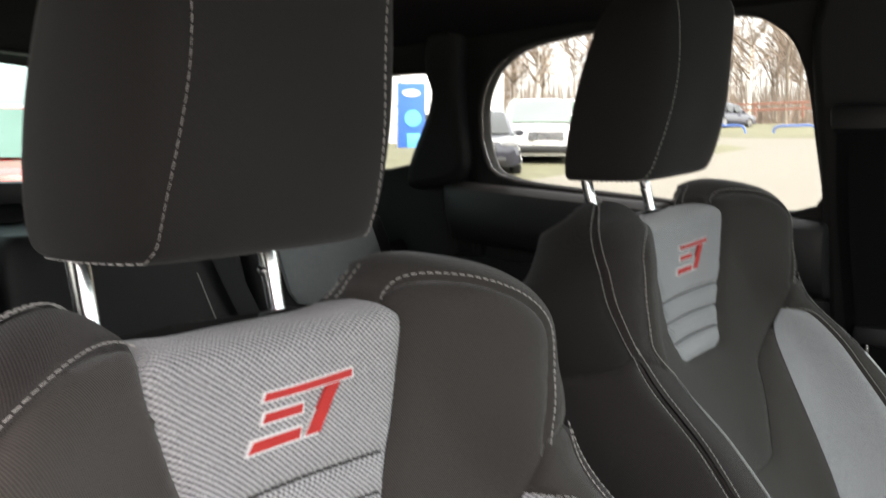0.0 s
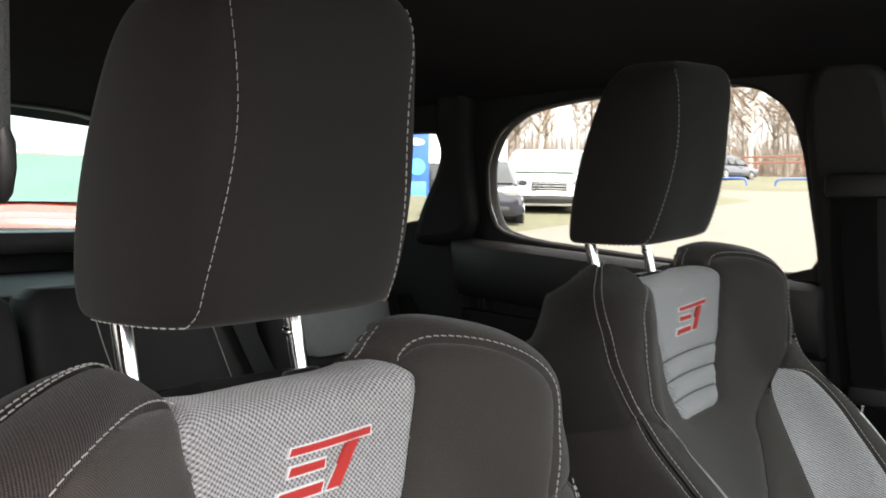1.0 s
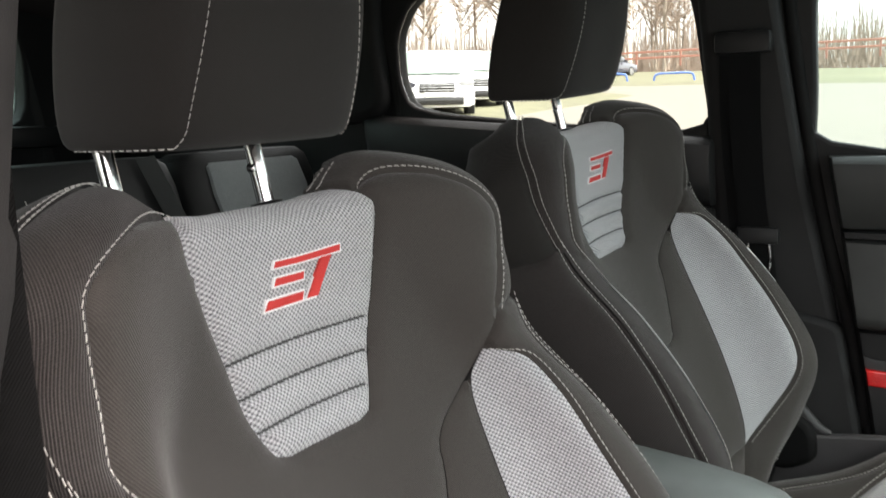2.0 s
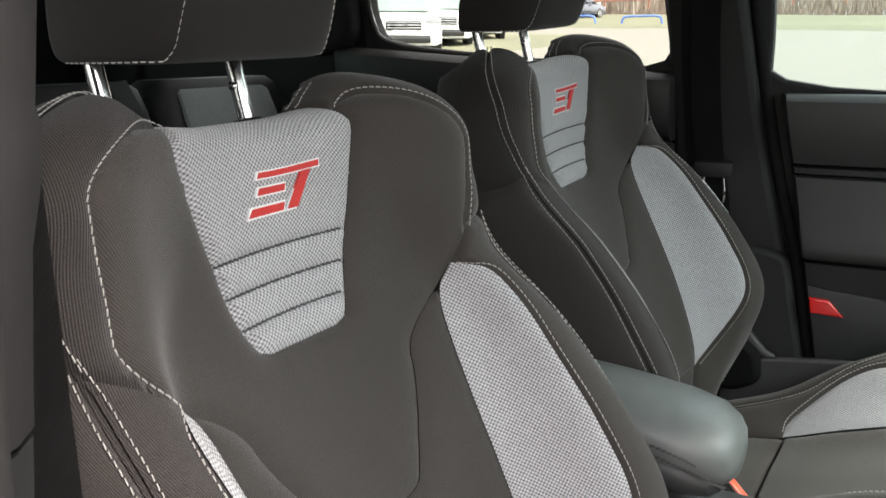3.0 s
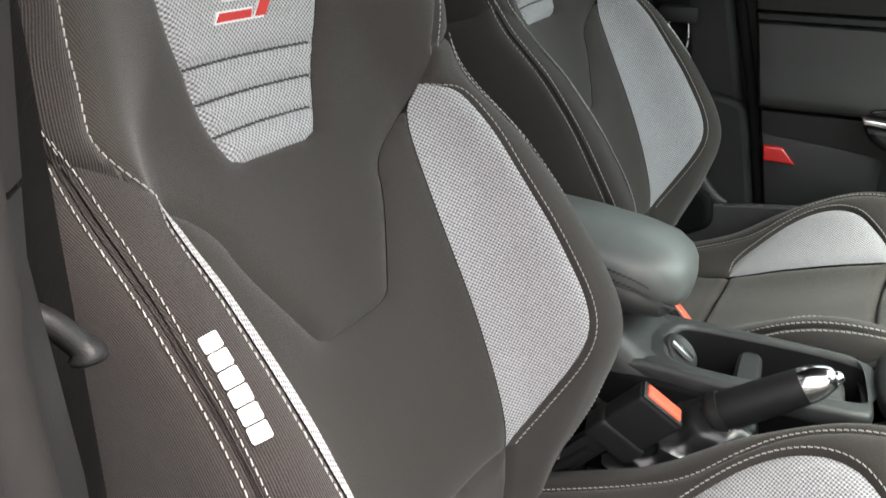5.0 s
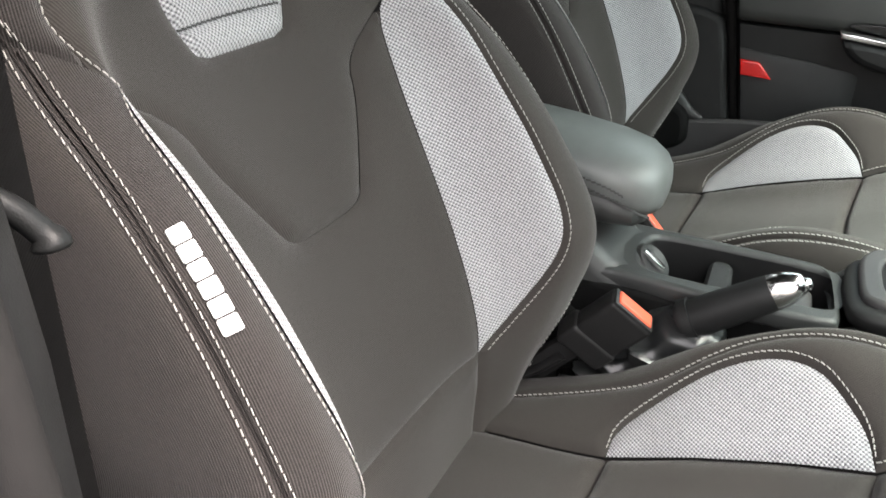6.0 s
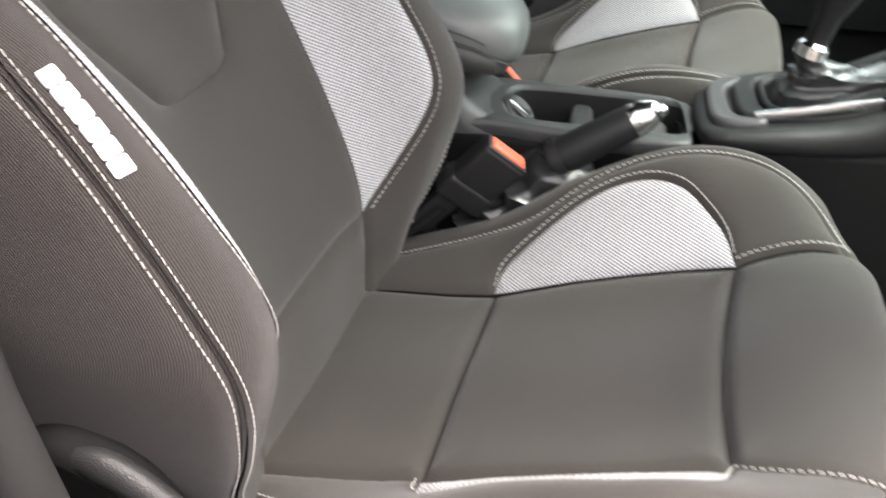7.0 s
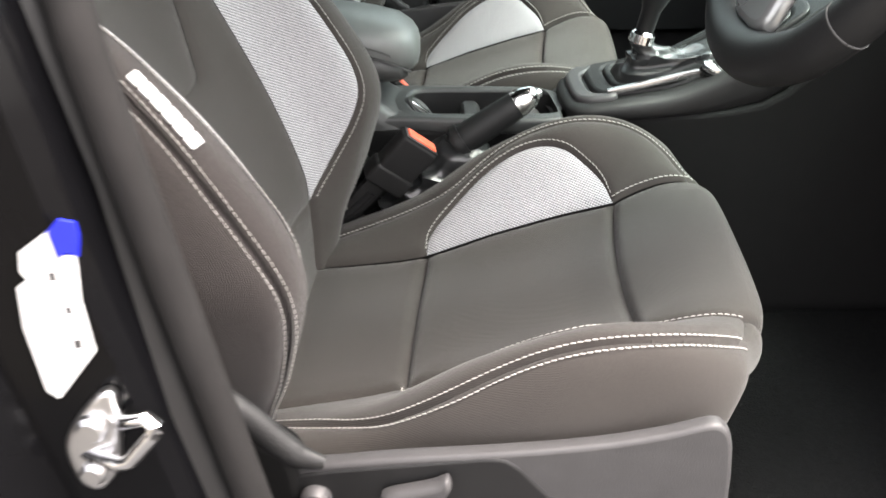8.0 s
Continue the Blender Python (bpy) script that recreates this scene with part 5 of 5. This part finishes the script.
hung("boot_frame", plate([rounded([(.665, -.185), (.76, -.185), (.768, -.23), (.765, -.39), (.75, -.42), (.675, -.42), (.66, -.39), (.657, -.23)], 4), rounded([(.672, -.195), (.753, -.195), (.760, -.235), (.757, -.385), (.744, -.41), (.681, -.41), (.668, -.385), (.665, -.235)], 4)], .018, gear_plate, .004), PLASTIC, gear, ginv)
hung("silver_bar", turned(box(0, 0, 0, .008, .128, .010, .003), Matrix.Translation((.651, -.236, .7285)) @ pose(0, 0, 0, -11, 0, 5)), SATIN, gear, ginv, "satin silver trim bar")
folds = []
for k in range(25):
    t = k / 24
    mid = Vector((.712, -.303, 0)).lerp(Vector((.690, -.222, 0)), t ** .8)
    w = (1 - t) ** 1.5
    row = []
    for q in (2 * math.pi * j / 64 for j in range(64)):
        c, s_ = math.cos(q), math.sin(q)
        g = (abs(c) ** 5 + abs(s_) ** 5) ** -.2 * min(w * 3, 1) + max(1 - w * 3, 0)
        crease = math.sin(math.pi * t) * (.006 * (.5 - abs(math.sin(2 * q + 5 * t + .8 * math.sin(q)))) + .006 * (.5 - abs(math.sin(9 * t + 1.2 * math.sin(q) + .5 * math.sin(3 * q)))))
        x = mid.x + ((.015 + .031 * w) * g + crease) * c
        y = mid.y + ((.015 + .093 * w) * g + crease) * s_
        row.append((x, y, (deck(y) + .004) * (1 - t ** .9) + .772 * t ** .9 + crease * .6))
    folds.append(row)
hung("boot", loft(folds), BOOT, gear, ginv, "creased black leather boot")
hung("collar", lathe([(.013, 0), (.017, .004), (.017, .016), (.013, .02)], pose(.690, -.222, .768, 12)), CHROME, gear, ginv, "chrome collar")
hung("knob", lathe([(.012, 0), (.013, .03), (.020, .05), (.024, .07), (.023, .09), (.015, .102), (.0, .105)], pose(.690, -.226, .786, 12)), LEATHER, gear, ginv)
start = thing("round_switch", (.656, -.316, .72), "round chrome rimmed rotary switch on the console", "switch")
stinv = start.matrix_world.inverted()
hung("rim", lathe([(.014, -.02), (.018, -.018), (.019, .006), (.016, .010), (.0, .010)], pose(.656, -.316, .735, 10, -8)), GLOSSBLACK, start, stinv)
hung("cap", lathe([(.0165, .008), (.0175, .012), (.0165, .016), (.0, .017)], pose(.656, -.316, .735, 10, -8)), CHROME, start, stinv, "chrome switch cap")

# ---- dashboard, wheel, front of the cabin ----
dash_rings = []
for x in (.10, .14, .5, .72, .95, 1.33, 1.36):
    mid = 1.0 if .3 < x < .9 else .97
    dash_rings.append([(x, y, z * mid) for y, z in ((-.62, .80), (-.58, .90), (-.62, .99), (-.74, 1.04), (-.95, 1.05), (-1.25, 1.06), (-1.25, .45), (-.95, .45), (-.78, .62), (-.66, .74))])
tagged(part("dashboard", loft(dash_rings), PLASTIC), "black grained plastic dashboard", "dashboard")
tagged(part("wall_footwell", box(.72, -1.02, .5, 1.4, .05, .5, .01), CARPET), "black carpeted footwell wall", "wall", "", "structure")
tagged(part("floor_mat", box(.36, -.55, .394, .44, .62, .014, .006), CARPET), "black carpet mat in the driver's footwell", "floor mat")
# Unseen plain panels, added to keep side light out of the footwell.
for x in (.075, 1.365):
    tagged(part("wall_kick_panel", box(x, -.90, .68, .03, .62, .78, .01), PILLARCLOTH), "unseen black panel added to close and darken the footwell's side", "wall", "", "structure")
shield = plate([rounded([(.11, .0), (1.33, .0), (1.25, .86), (.19, .86)], 3)], .005, lambda u, v, w: (u, -1.20 + v * .90 - .04 * math.cos((u - .72) * 2.2), 1.066 + v * .455 + w), .001)
tagged(part("window_windscreen", shield, SHIELDGLASS), "green tinted windscreen above the dashboard", "window", "", "structure")
wheel = thing("steering_wheel", (.36, -.40, .98), "black leather steering wheel with silver spoke trim", "steering wheel")
whinv = wheel.matrix_world.inverted()
WM = pose(.352, -.312, 1.016, 62, 0, 175)


rimpts = [(.185 * math.cos(q), .185 * math.sin(q) if math.sin(q) > -.7 else -.1295 - (-.185 * math.sin(q) - .1295) * .75, 0) for q in (2 * math.pi * k / 64 for k in range(64))]
hung("rim", turned(tube(rimpts, [.0205 + .004 * max(0, -p[1] / .17) ** 3 for p in rimpts], 18, closed=True), WM), LEATHER, wheel, whinv)
for q in (212, 328, 35, 145):
    c, s_ = math.cos(radians(q)), math.sin(radians(q))
    hung("rim_seam", turned(tube([(c * (.185 + .0212 * math.cos(k * .26)), s_ * (.185 + .0212 * math.cos(k * .26)), .0212 * math.sin(k * .26)) for k in range(25)], .0011, 6), WM), THREADSHADE, wheel, whinv)
hung("hub", turned(lathe([(.075, -.03), (.08, .0), (.07, .022), (.04, .03), (.0, .031)]), WM), PLASTIC, wheel, whinv)
for q in (180, 0):
    hung("spoke", turned(plate([rounded([(.05, .03), (.175, .025), (.178, -.02), (.10, -.045), (.05, -.05)], 4)], .02, lambda u, v, w: (u, v, w + .006), .007), WM @ pose(0, 0, 0, 0, q and 180, 0)), SATIN, wheel, whinv, "satin silver spoke trim")
low = hung("lower_spoke", turned(plate([rounded([(-.045, -.05), (.045, -.05), (.040, -.10), (.052, -.150), (-.052, -.150), (-.040, -.10)], 3)], .020, lambda u, v, w: (u, v, w + .006), .008), WM), SPOKEGREY, wheel, whinv, "light grey lower spoke")
for s in (-1, 1):
    hung("badge_bar", turned(tube([(s * .006, -.128, .019), (s * .014, -.10, .019), (s * .026, -.066, .020)], [.006, .0055, .004], 10, .7), WM), POSTCHROME, low, whinv, "bright badge bar")
hung("badge_dot", turned(box(0, -.104, .0165, .012, .020, .006, .002), WM), RED, low, whinv, "small red badge")
hung("column", turned(lathe([(.05, -.22), (.055, -.06), (.04, -.03)]), WM), PLASTIC, wheel, whinv)
for x0, s in ((.06, 1), (1.38, -1)):
    tagged(part("pillar_front", tube([(x0 + s * .09, -.40, 1.44), (x0 + s * .04, -.75, 1.24), (x0, -1.15, 1.05)], .035, 12, 1.3), PILLARCLOTH), "black windscreen pillar trim", "pillar", "", "structure")


# ---- outside: a gently rising yard with parked vehicles ----
GRASS = mat("worn_grass", (0.092, 0.090, 0.052), rough=0.95, var=0.35, scale=3, big=.2, bump=.5, bscale=60)
TARMAC = mat("pale_dusty_tarmac", (0.118, 0.108, 0.090), rough=0.9, var=0.12, scale=6, big=.15, bump=.3, bscale=90)
CARWHITE = mat("white_car_paint", (0.80, 0.80, 0.81), rough=0.15, coat=1.0, var=0.03)
CARRED = mat("red_car_paint", (0.60, 0.05, 0.035), rough=0.18, coat=1.0, var=0.05)
CARDARK = mat("dark_blue_car_paint", (0.02, 0.022, 0.035), rough=0.15, coat=1.0)
CARGLASS = mat("car_window_glass", (0.03, 0.035, 0.035), rough=0.05, spec=0.8)
PALEGLASS = mat("pale_green_windscreen", (0.12, 0.165, 0.145), rough=0.2, spec=0.4)
TYRE = mat("black_tyre", (0.02, 0.02, 0.02), rough=0.85)
BARK = mat("grey_brown_bark", (0.25, 0.21, 0.17), rough=0.95, var=0.3, bump=.5, bscale=30)
BIRCH = mat("pale_birch_bark", (0.65, 0.60, 0.54), rough=0.9, var=0.3)
TWIGS = mat("brown_twigs", (0.25, 0.195, 0.155), rough=1.0, var=0.4, scale=2)
HOOP = mat("blue_painted_steel", (0.08, 0.16, 0.45), rough=0.4)
BUILDING = mat("white_cladding", (0.80, 0.80, 0.80), rough=0.6, var=0.05)
BANNER = mat("blue_banner_cloth", (0.03, 0.13, 0.50), rough=0.6)
CYAN = mat("cyan_print", (0.10, 0.45, 0.80), rough=0.6)
LAMP = mat("clear_headlamp", (0.55, 0.57, 0.60), rough=0.1, metal=0.6)
FENCE = mat("rusty_red_rail", (0.35, 0.16, 0.12), rough=0.8)
PLATE = mat("white_plate", (0.78, 0.78, 0.74), rough=0.4)

RISE = Vector((.90, .43))


def lie(x, y):
    """Height of the ground."""
    return max(0, (RISE.x * x + RISE.y * y) - 3.0) * .058


bm = bmesh.new()
ticks = [-1500, -300, -60, -20, -8, 0, 2, 4, 8, 16, 26, 32, 34, 46, 60, 110, 300, 1500]
vs = [[bm.verts.new((x, y, min(lie(x, y), 4.5) - .0)) for x in ticks] for y in ticks]
for i in range(len(ticks) - 1):
    for j in range(len(ticks) - 1):
        bm.faces.new((vs[i][j], vs[i][j + 1], vs[i + 1][j + 1], vs[i + 1][j]))
piece("ground", bm, TARMAC, "pale dusty tarmac yard", "ground", "", "structure")


def verge(name, x0, x1, y0, y1, label):
    bm, g = bmesh.new(), []
    nx, ny = 14, 22
    rr = random.Random(9)
    for i in range(nx):
        g.append([])
        for j in range(ny):
            x, y = x0 + (x1 - x0) * i / (nx - 1), y0 + (y1 - y0) * j / (ny - 1)
            rim = i in (0, nx - 1) or j in (0, ny - 1)
            g[-1].append(bm.verts.new((x + (rr.uniform(-.4, .4) if rim else 0), y, lie(x, y) + (-.02 if rim else .08 + rr.uniform(0, .06)))))
    for i in range(nx - 1):
        for j in range(ny - 1):
            bm.faces.new((g[i][j], g[i + 1][j], g[i + 1][j + 1], g[i][j + 1]))
    return piece(name, bm, GRASS, label, "grass", "", "stuff")


# Unseen dark pad, added so less light bounces up onto the seats.
piece("pavement", box(.55, -.4, .004, 3.2, 5.6, .03, .01), mat("bounce_cutting_asphalt", (0.05, 0.05, 0.05), rough=0.9, var=0.25, bump=.5, bscale=150), "unseen dark asphalt pad under the car, added to cut bounce light", "pavement", "", "structure")
verge("grass_verge", 37, 62, -25, 24, "worn green grass verge")
verge("grass_strip", 10, 30, 8.2, 30, "worn grass under the parked cars")


def car(name, at, heading, paint, size, glassy, label, group=""):
    """A parked car: body with bonnet and cabin, windows, lamps, plate and wheels."""
    t = thing(name, (at[0], at[1], at[2]), label, "car", group)
    L, W, H = size
    m = pose(0, 0, 0, 0, 0, heading)

    def rings(profile, w):
        out = []
        for y, z0, z1, k in profile:
            out.append([(u * w * k, y * L, z0 + (z1 - z0) * f) for u, f in ((-.5, .1), (-.5, .55), (-.47, .85), (-.40, 1), (0, 1.02), (.40, 1), (.47, .85), (.5, .55), (.5, .1), (.42, 0), (-.42, 0))])
        return out

    belt_h = .62 * H
    body = part("body", turned(loft(rings([(-.50, .28 * H, .46 * H, .86), (-.485, .16 * H, .52 * H, .95), (-.42, .14 * H, .57 * H, 1), (-.22, .14 * H, belt_h, 1), (0, .14 * H, belt_h, 1), (.30, .14 * H, belt_h, 1), (.44, .16 * H, .60 * H, .98), (.495, .2 * H, .55 * H, .9)], W)), m), paint, t)
    part("cabin", turned(loft(rings([(-.24, .58 * H, .62 * H, .92), (-.09, .58 * H, .95 * H, .84), (.05, .58 * H, H, .82), (.25, .58 * H, .98 * H, .82), (.40, .58 * H, .70 * H, .88)], W)), m), paint, t)
    part("windscreen", turned(loft([[(-.40 * W, -.262 * L, .63 * H), (.40 * W, -.262 * L, .63 * H), (.40 * W, -.225 * L, .64 * H), (-.40 * W, -.225 * L, .64 * H)],
                                    [(-.345 * W, -.118 * L, .955 * H), (.345 * W, -.118 * L, .955 * H), (.345 * W, -.08 * L, .955 * H), (-.345 * W, -.08 * L, .955 * H)]]), m), glassy, t)
    for s in (-1, 1):
        for y0, y1 in ((-.13, .03), (.05, .20), (.22, .32)):
            part("side_window", turned(plate([rounded([(y0 * L, .64 * H), (y1 * L, .64 * H), ((y1 - .005) * L, .92 * H), ((y0 + .05) * L, .91 * H)], 2)], .03, lambda u, v, w: (s * W * (.462 - .09 * (v / H - .62) / .36) + w, u, v), .008), m), glassy, t)
        part("headlamp", turned(loft([ring(s * .36 * W, y * L, .475 * H, .11 * W * g, .045 * H * g, 20, 2.4, "y") for y, g in ((-.455, 1), (-.497, .95), (-.503, .7))]), m), LAMP, t, "clear headlamp")
        for y in (-.31, .30):
            w = part("wheel", turned(lathe([(.0, -.1), (.19 * H, -.1), (.215 * H, -.07), (.215 * H, .07), (.19 * H, .1), (.0, .1)], pose(s * .46 * W, y * L, .215 * H, 0, 90, 0), 24), m), TYRE, t)
            part("rim", turned(lathe([(.0, .105), (.05 * H, .11), (.14 * H, .108), (.145 * H, .09), (.0, .09)], pose(s * .462 * W, y * L, .215 * H, 0, 90 * s, 0), 20), m), SATIN, w)
    for k in range(3):
        part("grille_bar", turned(box(0, -.507 * L, (.385 + .036 * k) * H, .42 * W, .03, .012 * H, .004), m), SATIN, t)
    part("grille", turned(box(0, -.503 * L, .42 * H, .44 * W, .03, .12 * H, .008), m), GLOSSBLACK, t)
    part("lower_intake", turned(box(0, -.497 * L, .24 * H, .66 * W, .06, .10 * H, .01), m), GLOSSBLACK, t)
    part("number_plate", turned(box(0, -.508 * L, .325 * H, .30 * W, .02, .065 * H, .004), m), PLATE, t, "blank white plate")
    for s in (-1, 1):
        part("door_mirror", turned(loft([ring(s * .53 * W, y, .64 * H, .055 * W, .04 * H, 14, 2.4, "y") for y in (-.15 * L, -.14 * L, -.125 * L)]), m), paint, t)
    return t


SUVS = "row of parked white vehicles"
car("suv", (18.9, 10.9, lie(18.9, 10.9) - .1), -55, CARWHITE, (4.5, 1.85, 1.72), PALEGLASS, "white parked sport utility car on the grass", SUVS)
car("suv", (22.4, 11.7, lie(22.4, 11.7) - .1), -55, CARWHITE, (4.5, 1.85, 1.72), PALEGLASS, "white parked sport utility car on the grass", SUVS)
car("suv", (25.9, 12.2, lie(25.9, 12.2) - .1), -55, CARWHITE, (4.5, 1.85, 1.72), PALEGLASS, "white parked sport utility car on the grass", SUVS)
car("car", (15.6, 10.6, lie(15.6, 10.6) - .1), -55, CARDARK, (4.3, 1.8, 1.45), CARGLASS, "dark parked car on the grass beside white ones")
car("car", (50.2, 16.4, 2.9), 75, CARDARK, (4.3, 1.8, 1.45), CARGLASS, "dark parked car on the far road")
car("car", (55.5, 8.6, 3.0), 75, CARWHITE, (4.3, 1.8, 1.45), CARGLASS, "white parked car on the far road")
car("car", (4.73, 9.04, .28), -30, CARRED, (4.2, 1.8, 1.50), PALEGLASS, "bright red parked hatchback behind the car")
car("car", (8.3, 10.6, .30), 68, CARRED, (4.2, 1.8, 1.50), PALEGLASS, "bright red parked hatchback beside another one")

for x, y in ((40.0, 13.0), (40.6, 10.0), (41.0, 7.2), (39.4, 16.2)):
    z = lie(x, y) - .28
    hoop = thing("hoop_rail", (x, y, z), "blue painted steel hoop rail on the verge", "rail", "blue hoop rails")
    part("rail", tube(smooth_line([(0, -.95, 0), (0, -.93, .5), (0, -.75, .70), (0, 0, .72), (0, .75, .70), (0, .93, .5), (0, .95, 0)], 6), .05, 8), HOOP, hoop)

rail = thing("road_fence", (58, 12, 4.1), "rusty red rail fence along the road", "fence")
ri = rail.matrix_world.inverted()
for z in (4.35, 4.75):
    hung("rail", box(58.5, 8, z, .08, 50, .14, .02), FENCE, rail, ri)
for k in range(17):
    hung("post", box(58.6, -16 + 3 * k, 4.3, .12, .12, 1.1, .02), FENCE, rail, ri)

house = thing("showroom", (24, 20, 0), "white clad building with a blue banner", "building")
hi = house.matrix_world.inverted()
SH = pose(25.0, 21.0, .6, 0, 0, -48)
hung("wall", turned(box(0, 2.5, 2.1, 9, 5, 4.2, .05), SH), BUILDING, house, hi)
hung("roof", turned(box(0, 2.5, 4.28, 9.4, 5.4, .22, .04), SH), GREYPLASTIC, house, hi)
hung("door", turned(box(1.9, -.03, 1.15, 1.1, .08, 2.2, .02), SH), CARGLASS, house, hi)
for k in range(8):
    hung("cladding_seam", turned(box(-4.1 + 1.15 * k, -.02, 2.1, .05, .05, 4.1, .01), SH), SATIN, house, hi)
ban = thing("banner", (22.0, 17.2, .9), "tall blue banner with pale shapes beside the building", "banner")
bni = ban.matrix_world.inverted()
BN = pose(22.2, 17.6, .75, 0, 0, -52)
hung("pole", turned(box(-.48, 0, 1.5, .06, .06, 3.2, .02), BN), SATIN, ban, bni)
hung("cloth", turned(box(0, 0, 1.75, .9, .04, 2.3, .01), BN), BANNER, ban, bni)
hung("printed_shape", turned(lathe([(.0, 0), (.28, 0), (.28, .01), (.0, .01)], pose(.05, -.03, 1.75, 90, 0, 0)), BN), CYAN, ban, bni, "round cyan shape")
hung("printed_shape", turned(lathe([(.0, 0), (.2, 0), (.2, .01), (.0, .01)], Matrix.Diagonal((1.5, 1, .6, 1)) @ pose(0, -.03, 4.3, 90, 0, 0)), BN), WHITE, ban, bni, "plain white oval")
hung("printed_shape", turned(box(.1, -.03, 1.0, .5, .02, .5, .01), BN), CYAN, ban, bni, "pale blue block")


def tree(x, y, z, h, rr, bark):
    """A bare winter tree: trunk, forking limbs and a haze of twigs."""
    t = thing("tree", (x, y, z), "bare winter tree beyond the road", "tree", "bare trees")
    trunk = part("trunk", tube([(0, 0, 0), (rr.uniform(-.1, .1), 0, h * .3), (rr.uniform(-.3, .3), rr.uniform(-.2, .2), h * .6), (rr.uniform(-.5, .5), rr.uniform(-.5, .5), h)], [h * .013, h * .010, h * .007, h * .003], 7), bark, t)
    verts, faces = [], []

    def stick(p, q, r):
        d = (q - p).normalized()
        a = d.orthogonal().normalized()
        b = d.cross(a)
        k = len(verts)
        for c, w in ((p, r), (q, r * .45)):
            for ang in (0, 2.09, 4.19):
                verts.append(c + a * (w * math.cos(ang)) + b * (w * math.sin(ang)))
        for i in range(3):
            j = (i + 1) % 3
            faces.append((k + i, k + j, k + 3 + j, k + 3 + i))

    for _ in range(26):
        f = rr.uniform(.25, .95)
        p = Vector((0, 0, h * f))
        ang = rr.uniform(0, 6.28)
        length = h * rr.uniform(.16, .32) * (1.15 - f * .7)
        q = p + Vector((math.cos(ang), math.sin(ang), rr.uniform(.5, 1.3))).normalized() * length
        stick(p, q, h * .006)
        for _ in range(6):
            g = rr.uniform(.3, 1)
            c = p.lerp(q, g)
            d = c + Vector((rr.uniform(-1, 1), rr.uniform(-1, 1), rr.uniform(.1, 1.2))).normalized() * length * rr.uniform(.3, .6)
            stick(c, d, h * .0028)
            for _ in range(4):
                e = c.lerp(d, rr.uniform(.3, 1))
                stick(e, e + Vector((rr.uniform(-1, 1), rr.uniform(-1, 1), rr.uniform(-.1, 1.1))).normalized() * length * rr.uniform(.15, .35), h * .0014)
    me = bpy.data.meshes.new("crown")
    me.from_pydata([tuple(v) for v in verts], [], faces)
    part("crown", me, TWIGS, t)
    return t


rr = random.Random(21)
kinds = [tree(0, 0, -200, 12, rr, BARK), tree(0, 8, -200, 12, rr, BARK), tree(0, 16, -200, 12, rr, BIRCH), tree(0, 24, -200, 12, rr, BARK)]
spots = []
for k in range(46):
    b = math.radians(rr.uniform(36, 84))
    dist = rr.uniform(62, 95)
    spots.append((dist * math.sin(b), dist * math.cos(b), rr.uniform(.8, 1.35)))
spots += [(33, 26, .75), (37, 24, .7), (41, 27, .8), (30, 30, .8), (45, 26, .75)]
for k, (x, y, s) in enumerate(spots):
    src = kinds[k % 4]
    t = src if k < 4 else copy_thing(src, pose(x, y, min(lie(x, y), 4.5) - .1, 0, 0, rr.uniform(0, 360)))
    if k < 4:
        t.matrix_basis = pose(x, y, min(lie(x, y), 4.5) - .1)
    t.scale = (s, s, s)
# a far belt of brush and woods
verts, faces = [], []
for k in range(6000):
    b = math.radians(rr.uniform(35, 100))
    dist = rr.uniform(80, 120)
    base = Vector((dist * math.sin(b), dist * math.cos(b), 4.4))
    hgt = rr.uniform(2, 8.5)
    top = base + Vector((rr.uniform(-1.2, 1.2), rr.uniform(-1.2, 1.2), hgt))
    w = rr.uniform(.02, .07)
    side = Vector((math.cos(b), -math.sin(b), 0)) * w
    i = len(verts)
    verts += [base - side, base + side, top]
    faces.append((i, i + 1, i + 2))
me = bpy.data.meshes.new("woodland")
me.from_pydata([tuple(v) for v in verts], [], faces)
tagged(part("woodland", me, TWIGS), "distant brown winter woodland", "woodland", "", "stuff")
